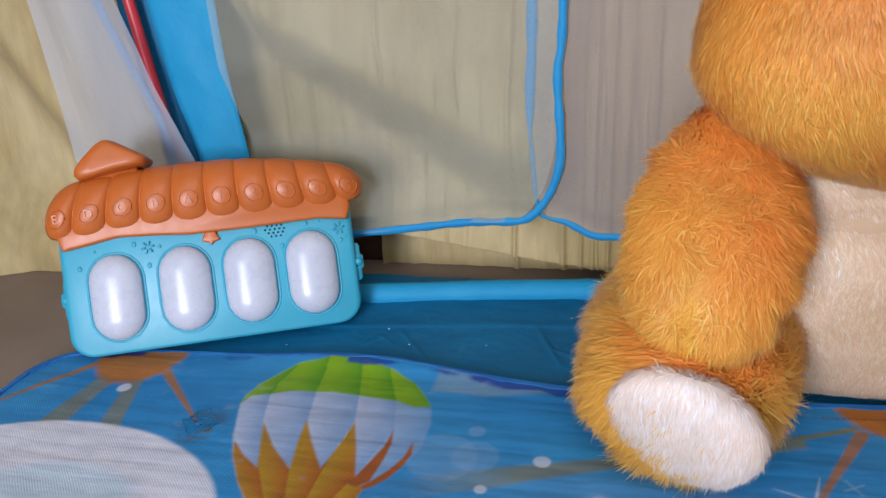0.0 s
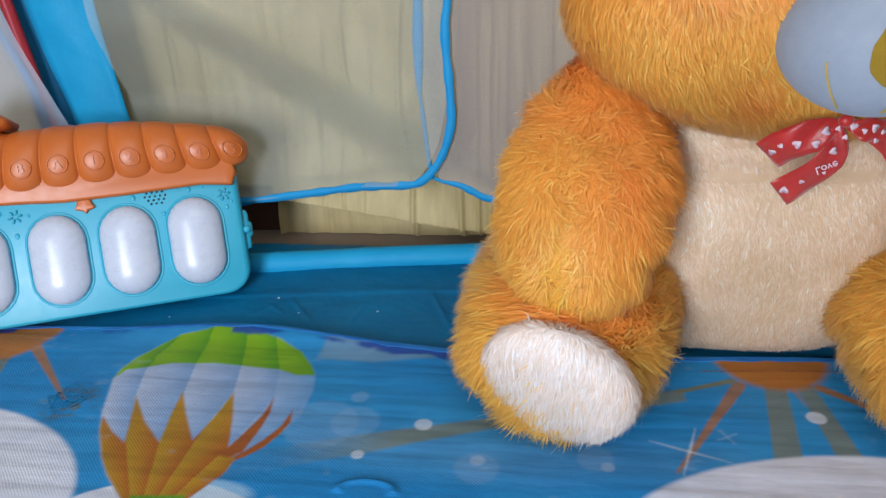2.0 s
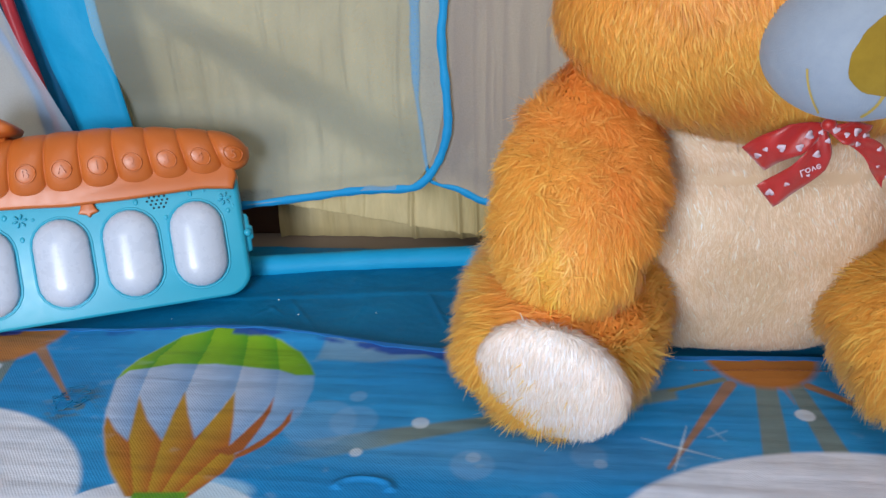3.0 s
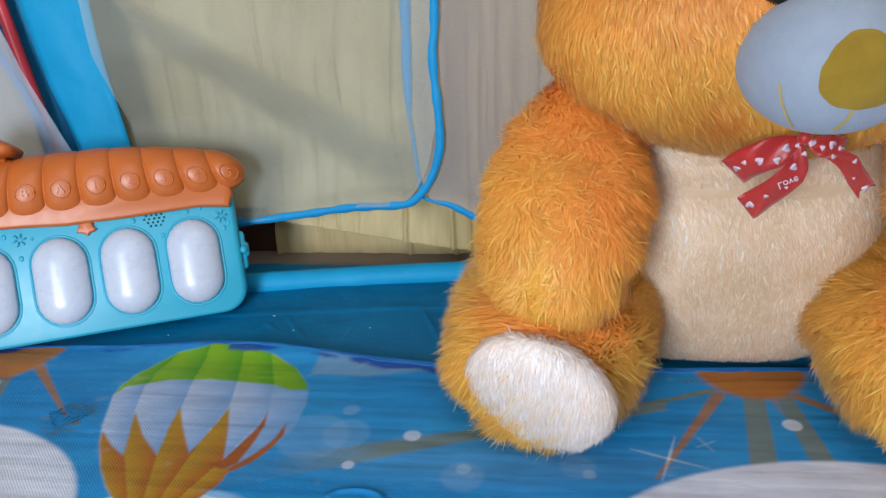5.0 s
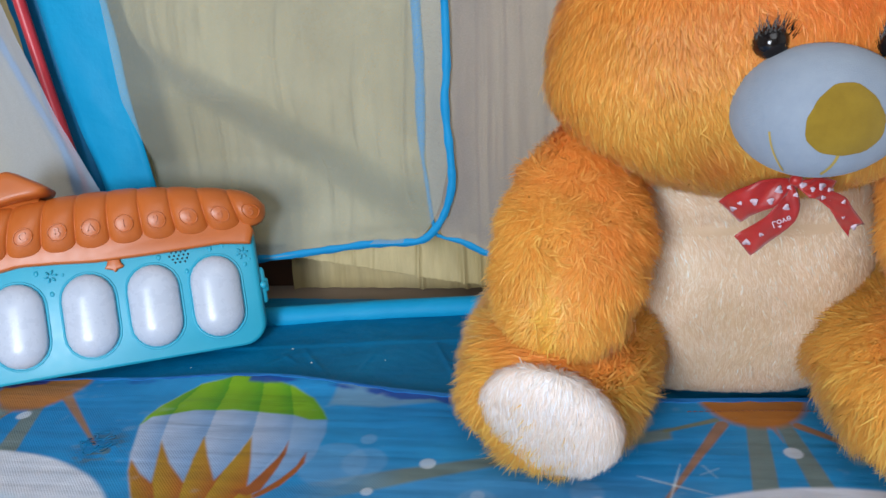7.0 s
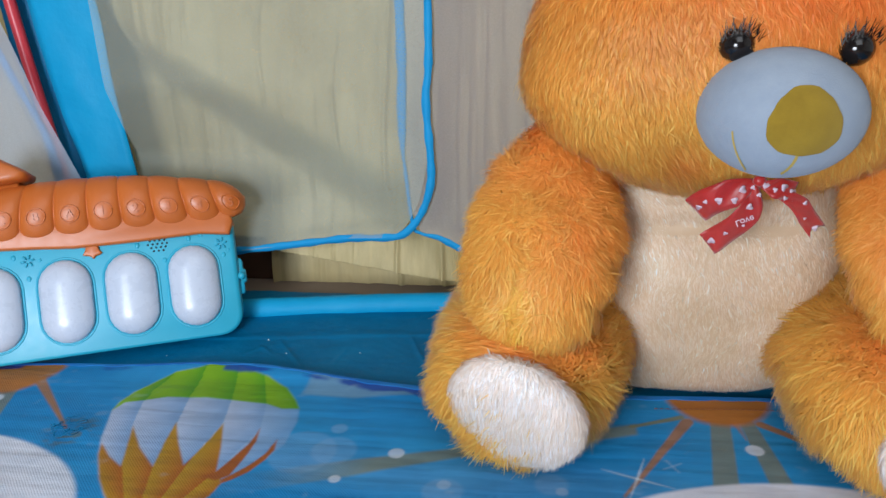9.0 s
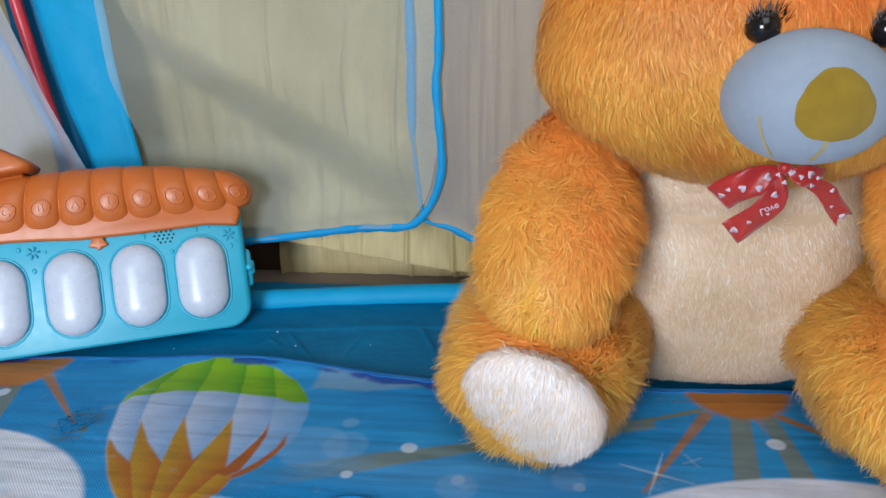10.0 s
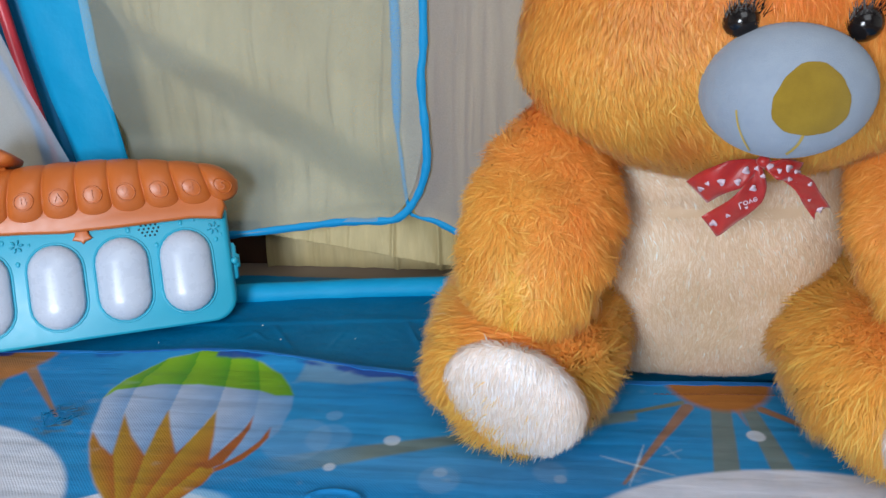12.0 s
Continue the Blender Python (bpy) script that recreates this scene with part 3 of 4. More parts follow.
def mat_place(X, V):
    E = mat_edge(X)
    Y = np.where(V > 0.7, V + (E - 0.9) * (V - 0.7) / 0.2, V)
    crease = 0.0011 * sheet_noise(X, Y, 5, 60, 41) + 0.003 * sheet_noise(X, Y, 6, 8, 42)
    lift = 0.005 * np.exp(-((Y - E) / 0.02) ** 2) * (0.6 + np.sin(X * 9 + 1)) * (X < 0.3)
    peel = 0.0028 * np.exp(-((np.hypot((X - 0.236) / 0.024, (Y - 0.664) / 0.012) - 1) / 0.18) ** 2) * (Y > 0.662)
    dent = -0.003 * np.exp(-((X + 0.1) ** 2 + (Y - 0.755) ** 2) / 0.0004) + 0.004 * np.exp(-((X + 0.09) ** 2 + (Y - 0.766) ** 2) / 0.00015)
    return X, Y, crease + lift + peel + dent


def mat_keep(X, V):
    cx, cy, r = -0.388 + 0.075, 0.9 - 0.075, 0.075
    return ~((X < cx) & (V > cy) & (np.hypot(X - cx, V - cy) > r + 0.0005))


xs = np.concatenate([np.arange(-0.388, 0.86, 0.0017), np.linspace(0.862, 1.2, 40)])
ys = np.concatenate([np.linspace(0.0, 0.575, 50), np.arange(0.577, 0.9, 0.0017), [0.9]])
play_mat, MX, MV = grid_object("play_mat", xs, ys, mat_place, PRINT, keep=mat_keep, thick=0.006)
ca = play_mat.data.color_attributes.new("print", "FLOAT_COLOR", "POINT")
PX, PY, _ = mat_place(MX, MV)
rgba = np.ones((PX.size, 4))
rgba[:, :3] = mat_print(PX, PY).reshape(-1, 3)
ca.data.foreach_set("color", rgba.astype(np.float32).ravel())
tagged(play_mat, "worn printed play mat with sky, suns and a hot-air balloon", "play mat")

bm = bmesh.new()
rim = [Vector((-0.3885, 0.0 + i * 0.04, 0.0015)) for i in range(21)]
rim += [Vector((-0.3135 - 0.075 * math.cos(a), 0.825 + 0.075 * math.sin(a), 0.0015)) for a in [radians(5 * i) for i in range(1, 18)]]
rx = np.linspace(-0.3, 1.18, 160)
rp = mat_place(rx, np.full_like(rx, 0.9))
rim += [Vector((a, b, c)) for a, b, c in zip(*rp)]
rings = []
for i, p in enumerate(rim):
    d = (rim[min(i + 1, len(rim) - 1)] - rim[max(i - 1, 0)]).normalized()
    s = Vector((-d.y, d.x, 0))
    q = 0.0035 + 0.003 * noise.noise(p * 38) + 0.002 * noise.noise(p * 150) + (0.003 if p.x < -0.27 or p.x > 0.2 else 0)
    rings.append([p - s * q + Vector((0, 0, 0.0008)), p + Vector((0, 0, 0.0012)), p + s * 0.003 - Vector((0, 0, 0.001)), p + s * 0.002 - Vector((0, 0, 0.006)), p - s * q - Vector((0, 0, 0.0055))])
loft(bm, rings)
part("edge_binding", bm, BINDING, play_mat, "frayed dark blue binding tape", smooth=False)

# a mended tear, the edge stitching and lint
bm = bmesh.new()
rng = random.Random(5)
for k in range(9):
    a = Vector((-0.102 + rng.uniform(-0.014, 0.016), 0.762 + rng.uniform(-0.012, 0.012), 0.006))
    tube(bm, bezier([a, a + Vector((rng.uniform(-0.01, 0.01), rng.uniform(-0.008, 0.008), 0.003)), a + Vector((rng.uniform(-0.016, 0.016), rng.uniform(-0.012, 0.012), -0.002)), a + Vector((rng.uniform(-0.02, 0.02), rng.uniform(-0.014, 0.014), 0.0))], 12), 0.0005, 5)
part("repair_thread", bm, NYLON_FLOOR, play_mat, "tangled dark thread mending a tear")
bm = bmesh.new()
for k in range(28):
    x = 0.545 + k * 0.0062
    px, py, pz = (float(v[0]) for v in mat_place(np.array([x]), np.array([0.872])))
    tube(bm, [(px - 0.0022, py, pz + 0.0004), (px, py, pz + 0.0011), (px + 0.0022, py, pz + 0.0004)], 0.0004, 5)
tagged(part("edge_stitching", bm, RUST_THREAD, play_mat, "row of rust brown sewing stitches"), kind="stuff")
bm = bmesh.new()
for k in range(11):
    x, y = rng.uniform(-0.2, 0.5), rng.uniform(0.93, 1.04)
    bmesh.ops.create_icosphere(bm, subdivisions=1, radius=rng.uniform(0.0005, 0.0012), matrix=pose(x, y, 0.0012 if y < 0.98 else 0.004) @ Matrix.Diagonal((1.5, 1, 0.6, 1)))
tagged(link("lint", bm, CEIL), "tiny pale specks of lint on the blue floor", "lint", kind="stuff")


# ---- toy piano ----
def text_mesh(body, size, depth):
    cu = bpy.data.curves.new("glyph", "FONT")
    cu.body, cu.size, cu.extrude, cu.align_x, cu.align_y = body, size, depth, "CENTER", "CENTER"
    tmp = new("glyph", cu)
    me = bpy.data.meshes.new_from_object(tmp.evaluated_get(bpy.context.evaluated_depsgraph_get()))
    bpy.data.objects.remove(tmp)
    bpy.data.curves.remove(cu)
    return me


def stadium(w, h, n=10):
    """Outline of a capsule standing upright, as (x, z)."""
    r = w
    top = [(r * math.cos(a), h - r + r * math.sin(a)) for a in [math.pi * i / n for i in range(n + 1)]]
    return top + [(-x, -z) for x, z in top]


def rounded(x0, z0, x1, z1, r, n=7):
    out = []
    for cx, cz, a0 in ((x1 - r, z1 - r, 0), (x0 + r, z1 - r, 90), (x0 + r, z0 + r, 180), (x1 - r, z0 + r, 270)):
        out += [(cx + r * math.cos(radians(a0 + 90 * i / n)), cz + r * math.sin(radians(a0 + 90 * i / n))) for i in range(n + 1)]
    return out


def shrink(outline, s, c):
    return [(c[0] + (x - c[0]) * s, c[1] + (z - c[1]) * s) for x, z in outline]


def inset(outline, d):
    """Move every point of an outline inward by d."""
    n, out = len(outline), []
    for i in range(n):
        (ax, az), (bx, bz) = outline[i - 1], outline[(i + 1) % n]
        tx, tz = bx - ax, bz - az
        L = math.hypot(tx, tz) or 1
        x, z = outline[i]
        out.append((x - tz / L * d, z + tx / L * d))
    return out


piano = empty("toy_piano", pose(-0.3103, 0.8767, 0.0096, -24, 0.0, 22.6))
tagged(piano, "aqua plastic toy piano with orange roof, standing against the tent", "toy piano")
TILT = math.tan(radians(24))


def level(bm):
    for v in bm.verts:
        if v.co.z < 0.03:
            v.co.z += (0.03 - v.co.z) / 0.03 * max(v.co.y, 0) * TILT


bm = bmesh.new()
o = rounded(-0.032, -0.008, 0.344, 0.175, 0.032)
loft(bm, [[(x, y, z) for x, z in inset(o, d)] for d, y in ((0.007, 0.0), (0.003, 0.0012), (0.0008, 0.004), (0, 0.008), (0, 0.022), (0.002, 0.0235), (0.002, 0.0255), (0, 0.027), (0.001, 0.034), (0.005, 0.037))])
level(bm)
body = part("body", bm, AQUA, piano, "glossy aqua plastic body")

KEY_MIDDLES = (0.0342, 0.1214, 0.2036, 0.2848)
for kx in KEY_MIDDLES:
    s = stadium(0.0326, 0.0552)
    bm = bmesh.new()
    loft(bm, [[(kx + x, y, 0.0681 + z) for x, z in inset(s, d)] for d, y in ((0, 0.004), (0.0, -0.004), (0.0015, -0.0065), (0.005, -0.0105), (0.011, -0.0142), (0.018, -0.0168), (0.0255, -0.018), (0.031, -0.0183))])
    part("key", bm, WHITE_KEY, piano, "domed white plastic key")
    bm = bmesh.new()
    loft(bm, [[(kx + x, y, 0.0681 + z) for x, z in inset(s, d)] for d, y in ((-0.0045, 0.001), (-0.004, -0.0012), (-0.002, -0.0012), (-0.0008, 0.0006))], cap0=False, cap1=False)
    part("key_rim", bm, AQUA, piano)


# roof: a wavy fascia board under ten swelling lobes moulded as one shell
def eave(x):
    return float(np.interp(x, (-0.026, 0.01, 0.044, 0.09, 0.136, 0.21, 0.30, 0.347), (0.134, 0.139, 0.1445, 0.1415, 0.137, 0.1365, 0.138, 0.131)))


bm = bmesh.new()
lowr = [(x, eave(x)) for x in np.linspace(-0.024, 0.338, 46)]
o = lowr + [(0.345, 0.150), (0.340, 0.172)] + [(x, 0.19) for x in np.linspace(0.32, 0.0, 20)] + [(-0.024, 0.175), (-0.029, 0.152)]
loft(bm, [[(x, y, z) for x, z in inset(o, d)] for d, y in ((0.0035, -0.0095), (0.001, -0.0085), (0, -0.0055), (0, 0.036), (0.003, 0.040))])
part("fascia", bm, ORANGE, piano, "wavy orange plastic board under the roof")


def roof_point(f, s):
    """The roof's shell: f along its length, s from the lower front edge over the top to the back."""
    g = f * 10
    fr = g - math.floor(g) if f < 1 else 1.0
    puff = math.sqrt(max(0.0, 1 - (2 * fr - 1) ** 2))
    end = (1 - abs(2 * f - 1) ** 16) ** 0.5 if 0 < f < 1 else 0.0
    x0, x1 = -0.053 + f * 0.426, -0.029 + f * 0.383
    z0 = float(np.interp(f, (0, 0.1, 0.25, 1), (0.154, 0.156, 0.162, 0.162))) - 0.008 * puff * end + 0.024 * (1 - end)
    top = float(np.interp(f, (0, 0.1, 0.25, 0.42, 0.58, 0.72, 0.86, 1), (0.220, 0.225, 0.2295, 0.232, 0.231, 0.226, 0.217, 0.207)))
    z1 = 0.185 + (top - 0.185) * end
    xm = (x0 + x1) / 2
    x0, x1 = xm + (x0 - xm) * max(end, 0.12), xm + (x1 - xm) * max(end, 0.12)
    th = radians(-58 + 208 * s)
    k = (math.sin(th) + 0.848) / 1.848
    bulge = (0.019 + 0.0075 * puff) * (0.1 + 0.9 * end)
    z = z0 + (z1 - z0) * k + 0.002 * puff * k
    y = 0.010 - (bulge + 0.006) * math.cos(th)
    return Vector((x0 + (x1 - x0) * k, y, z))


bm = bmesh.new()
fs = sorted({round(c / 10 + (0.5 - 0.5 * math.cos(math.pi * j / 10)) / 10, 6) for c in range(10) for j in range(11)})
loft(bm, [[roof_point(f, j / 26) for j in range(27)] for f in fs])
roof = part("roof", bm, ORANGE, piano, "moulded orange plastic roof with rounded lobes")
GLYPHS = "EDCBA12345"
spots = []
for i in range(10):
    f, sv = (i + 0.5) / 10, 0.22
    p, above = roof_point(f, sv), roof_point(f, sv + 0.02)
    spots.append((GLYPHS[i], f, sv, p, above - p))
for ch, f, sv, p, rise in spots:
    me = text_mesh(ch, 0.016, 0.0007)
    me.materials.append(ORANGE)
    g = new("letter", me)
    g.parent = roof
    g.matrix_basis = pose(p.x, p.y - 0.0006, p.z, math.degrees(math.atan2(rise.z, rise.y)), 0, 0)
    bm = bmesh.new()
    ring = []
    for k in range(31):
        a = 2 * math.pi * k / 30
        c = roof_point(f + 0.0115 * math.cos(a) / 0.41, sv + 0.02 * 0.0115 * math.sin(a) / rise.length)
        ring.append(c + Vector((0, -0.0004, 0)))
    tube(bm, ring, 0.0010, 6)
    part("letter_ring", bm, ORANGE, roof)

# chimney with a mushroom cap
bm = bmesh.new()
o = [(0.016, 0.19), (0.080, 0.195), (0.078, 0.234), (0.020, 0.228)]
loft(bm, [[(x, y, z) for x, z in inset(o, -d)] for d, y in ((-0.004, -0.004), (0, 0.0), (0, 0.03), (-0.004, 0.034))])
part("chimney", bm, ORANGE, roof)
bm = bmesh.new()
o = [tuple(p.xz) for p in bezier([(0.002, 0, 0.228), (0.004, 0, 0.238), (0.021, 0, 0.256), (0.037, 0, 0.269), (0.050, 0, 0.2705), (0.070, 0, 0.2595), (0.089, 0, 0.2475), (0.093, 0, 0.2415), (0.086, 0, 0.2345), (0.055, 0, 0.2305), (0.022, 0, 0.2235), (0.007, 0, 0.2225)], 36)]
rings = [[(x, y, z) for x, z in shrink(o[::-1], d, (0.046, 0.245))] for d, y in ((0.5, -0.0215), (0.78, -0.021), (0.90, -0.0185), (0.97, -0.013), (1, -0.006), (1, 0.024), (0.9, 0.03))]
loft(bm, rings)
part("chimney_cap", bm, ORANGE, roof)

# relief details on the body
bm = bmesh.new()
o = [(0.150, 0.138), (0.156, 0.1365), (0.164, 0.1345), (0.168, 0.130), (0.172, 0.1345), (0.180, 0.1365), (0.184, 0.139), (0.179, 0.146), (0.177, 0.155), (0.171, 0.161), (0.168, 0.164), (0.164, 0.161), (0.157, 0.155), (0.155, 0.146)]
loft(bm, [[(0.1597 + (x - 0.168) * 0.72, y, 0.1336 + (z - 0.147) * 0.78) for x, z in inset(o, d)] for d, y in ((0, 0.002), (0, -0.003), (0.0012, -0.0042), (0.003, -0.0046))])
part("bell", bm, ORANGE, piano, "small orange bell in relief")


def flower(cx, cz, r):
    bm = bmesh.new()
    for k in range(6):
        a = radians(60 * k + 10)
        tube(bm, [(cx + r * f * math.cos(a), -0.0005 - 0.001 * math.sin(f * 3), cz + r * f * math.sin(a)) for f in (0.3, 0.55, 0.8, 1.0)], [0.0007, 0.0013, 0.0016, 0.0008], 7)
    part("flower", bm, AQUA, piano)


flower(0.0788, 0.1275, 0.0085)
flower(0.325, 0.122, 0.0085)
for x, z, r in ((-0.008, 0.110, 0.003), (0.012, 0.130, 0.002), (0.0618, 0.1336, 0.003), (0.078, 0.104, 0.003), (0.0936, 0.1273, 0.002), (0.2157, 0.132, 0.0032), (0.2831, 0.134, 0.003), (0.2494, 0.108, 0.0028), (0.327, 0.106, 0.0028), (0.334, 0.112, 0.0018), (0.30, 0.136, 0.002)):
    bm = bmesh.new()
    bmesh.ops.create_uvsphere(bm, u_segments=10, v_segments=6, radius=r, matrix=pose(x, 0, z) @ Matrix.Diagonal((1, 0.5, 1.25, 1)))
    part("droplet", bm, AQUA, piano)
for row, (n, off) in enumerate(((3, 0.0045), (4, 0.0), (5, -0.003), (4, 0.001), (3, 0.004))):
    for k in range(n):
        bm = bmesh.new()
        bmesh.ops.create_cone(bm, cap_ends=True, segments=10, radius1=0.00145, radius2=0.00145, depth=0.001, matrix=pose(0.2325 + off + k * 0.0062, -0.0003, 0.1405 - row * 0.0047, 90))
        part("speaker_hole", bm, DARK, piano)
for sx, z0 in ((-1, 0.0465), (1, 0.048)):
    bm = bmesh.new()
    x0 = -0.028 if sx < 0 else 0.343
    o = [(0, 0), (0.007, 0.001), (0.009, 0.004), (0.009, 0.016), (0.0125, 0.018), (0.0125, 0.034), (0.009, 0.036), (0.009, 0.047), (0.007, 0.051), (0, 0.052)]
    o = [(x0 + sx * (x - 0.002), z0 + z) for x, z in o]
    if sx < 0:
        o = o[::-1]
    loft(bm, [[(x, y, z) for x, z in inset(o, d)] for d, y in ((0.001, 0.009), (0, 0.011), (0, 0.028), (0.001, 0.03))])
    part("side_clip", bm, AQUA, piano, "moulded clip on the piano's end")
    bm = bmesh.new()
    bmesh.ops.create_cone(bm, cap_ends=True, segments=14, radius1=0.0055, radius2=0.0045, depth=0.007, matrix=pose(x0 + sx * 0.004, 0.007, z0 + 0.026, 90))
    part("clip_pin", bm, AQUA, piano)


# ---- teddy bear ----
from mathutils.kdtree import KDTree

BX = 0.597  # the bear's middle line


def ellipsoid(c, r, nu=56, nv=36, bend=None):
    """Points, quads and normals of an ellipsoid, its poles up and down; bend shapes the points."""
    th = np.linspace(0, 2 * math.pi, nu, endpoint=False)
    ph = np.linspace(0.02, math.pi - 0.02, nv)
    T, P = np.meshgrid(th, ph)
    pts = np.stack([np.sin(P) * np.cos(T), np.sin(P) * np.sin(T), np.cos(P)], -1).reshape(-1, 3)
    pts = pts * np.asarray(r)
    if bend is not None:
        pts = bend(pts)
    pts = pts + np.asarray(c)
    idx = np.arange(nu * nv).reshape(nv, nu)
    q = np.stack([idx[:-1], np.roll(idx, -1, 1)[:-1], np.roll(idx, -1, 1)[1:], idx[1:]], -1).reshape(-1, 4)
    q = q[:, ::-1]
    return pts, q


def turned(pts, rx=0, ry=0, rz=0):
    m = np.array(Euler([radians(a) for a in (rx, ry, rz)]).to_matrix())
    return pts @ m.T


ORANGE_F, GOLD_F, DEEP_F = np.array([0.95, 0.43, 0.08]), np.array([0.99, 0.60, 0.12]), np.array([0.92, 0.26, 0.05])
CREAM_F, WHITE_F = np.array([1.0, 0.87, 0.71]), np.array([0.99, 0.91, 0.85])


def head_bend(p):
    q = p.copy()
    low = np.clip(-p[:, 2] / 0.13, 0, 1)
    q[:, 0] *= 1 + 0.13 * low * (1 - low) * 2
    q[:, 1] *= 1 + 0.18 * low * (1 - low) * 2
    q[:, 2] = np.where(p[:, 2] < 0, p[:, 2] * 1.10, p[:, 2])
    return q


def belly_bend(p):
    q = p.copy()
    u, v = p[:, 0] / 0.155, p[:, 1] / 0.155
    r = np.hypot(u, v) + 1e-9
    square = r / (np.abs(u) ** 3.6 + np.abs(v) ** 3.6 + 1e-12) ** (1 / 3.6)
    q[:, 0] *= square
    q[:, 1] *= square
    s = np.sqrt(np.clip(1 - (p[:, 2] / 0.165) ** 2, 1e-4, 1))
    low = np.clip(-p[:, 2] / 0.165, 0, 1)
    k = np.where(p[:, 2] < 0, s ** -0.82, s ** -0.35)
    q[:, 0] *= k
    for zc, w, a in ((0.100, 0.007, 0.015), (0.050, 0.005, 0.011), (0.075, 0.012, -0.007)):
        q[:, 1] += a * np.exp(-((p[:, 2] - zc - 0.12 * p[:, 0] * np.sin(p[:, 0] * 20)) / w) ** 2) * (p[:, 1] < 0)
    q[:, 1] *= np.where(p[:, 2] < 0, s ** -0.80 * (1 - 0.20 * low), 1)
    return q


ARM_Z = (0.128, 0.140, 0.16, 0.19, 0.218, 0.245, 0.27, 0.30, 0.345)
ARM_X = (0.412, 0.412, 0.411, 0.414, 0.418, 0.421, 0.427, 0.440, 0.470)
ARM_W = (0.004, 0.036, 0.052, 0.061, 0.064, 0.060, 0.049, 0.034, 0.004)
ARM_Y = (0.775, 0.775, 0.778, 0.790, 0.804, 0.822, 0.845, 0.872, 0.91)


def arm_points(sx, nu=60, nv=56):
    """A plump arm hanging from under the head to the lap; its outline widens to the elbow."""
    t = np.linspace(0, 2 * math.pi, nu, endpoint=False)
    f = 0.5 - 0.5 * np.cos(np.linspace(0.04, math.pi - 0.04, nv))
    z = ARM_Z[0] + f * (ARM_Z[-1] - ARM_Z[0])
    w, xc, yc = np.interp(z, ARM_Z, ARM_W), np.interp(z, ARM_Z, ARM_X), np.interp(z, ARM_Z, ARM_Y)
    for _ in range(3):
        w[1:-1] = (w[:-2] + 2 * w[1:-1] + w[2:]) / 4
    T, W = np.meshgrid(t, w)
    dent = 0.010 * np.exp(-((T - 4.45) / 0.16) ** 2) * np.clip((0.235 - z) / 0.08, 0, 1)[:, None]
    px = xc[:, None] + W * np.cos(T)
    py = yc[:, None] + 0.74 * W * np.sin(T) + dent
    pz = z[:, None] + 0.12 * W * np.sin(T)
    if sx > 0:
        px = 2 * 0.592 - px
    idx = np.arange(nu * nv).reshape(nv, nu)
    q = np.stack([idx[:-1], np.roll(idx, -1, 1)[:-1], np.roll(idx, -1, 1)[1:], idx[1:]], -1).reshape(-1, 4)
    return np.stack([px, py, pz], -1).reshape(-1, 3), q


def leg_bend(sx):
    def f(p):
        q = p.copy()
        s = np.sqrt(np.clip(1 - (p[:, 1] / 0.15) ** 2, 1e-4, 1))
        front = p[:, 1] < 0
        k = np.where(front, s ** -0.45, 1)
        q[:, 0] *= k
        q[:, 2] *= k
        inner = np.clip(-sx * p[:, 0] / 0.093, 0, 1)
        q[:, 2] = np.where(q[:, 2] > 0, q[:, 2] * (1 - 0.30 * inner), q[:, 2])
        q = turned(q, 5, 0, -14 if sx < 0 else 4)
        return q
    return f


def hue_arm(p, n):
    """Gold at the edges and the hand, deeper orange over the middle, one bright streak, a highlight put into the
    colour, down the fold.
    """
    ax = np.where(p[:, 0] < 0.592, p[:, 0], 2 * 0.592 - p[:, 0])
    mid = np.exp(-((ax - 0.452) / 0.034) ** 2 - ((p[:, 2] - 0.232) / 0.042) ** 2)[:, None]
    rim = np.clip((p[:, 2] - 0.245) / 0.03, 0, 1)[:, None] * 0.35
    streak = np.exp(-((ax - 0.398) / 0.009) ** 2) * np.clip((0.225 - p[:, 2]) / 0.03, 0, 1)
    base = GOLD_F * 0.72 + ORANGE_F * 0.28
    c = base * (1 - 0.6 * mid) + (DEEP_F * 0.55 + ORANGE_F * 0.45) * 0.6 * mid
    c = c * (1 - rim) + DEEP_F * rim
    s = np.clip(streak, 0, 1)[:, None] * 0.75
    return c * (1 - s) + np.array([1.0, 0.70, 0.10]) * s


PIECES = []  # name, label, points, quads, colour rule, fur length, strands, flow, stand


def add(name, label, pts, q, hue, length, density, flow=(0, 0, -1), stand=0.55):
    PIECES.append((name, label, pts, q, hue, length, density, flow, stand))


def plain(c):
    return lambda p, n: np.repeat(c[None], len(p), 0)


def hue_head(p, n):
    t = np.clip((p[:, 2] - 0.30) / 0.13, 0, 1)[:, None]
    # d: the weaker light at the head's upper right, painted as deeper orange
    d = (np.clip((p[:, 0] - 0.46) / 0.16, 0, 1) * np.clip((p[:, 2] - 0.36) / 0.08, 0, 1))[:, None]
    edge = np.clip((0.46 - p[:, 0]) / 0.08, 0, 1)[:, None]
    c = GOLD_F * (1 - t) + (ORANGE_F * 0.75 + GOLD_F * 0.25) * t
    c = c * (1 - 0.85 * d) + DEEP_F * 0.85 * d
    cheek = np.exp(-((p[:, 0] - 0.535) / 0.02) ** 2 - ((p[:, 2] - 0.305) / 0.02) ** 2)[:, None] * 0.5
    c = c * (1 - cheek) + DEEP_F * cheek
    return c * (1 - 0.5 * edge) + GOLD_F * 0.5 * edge


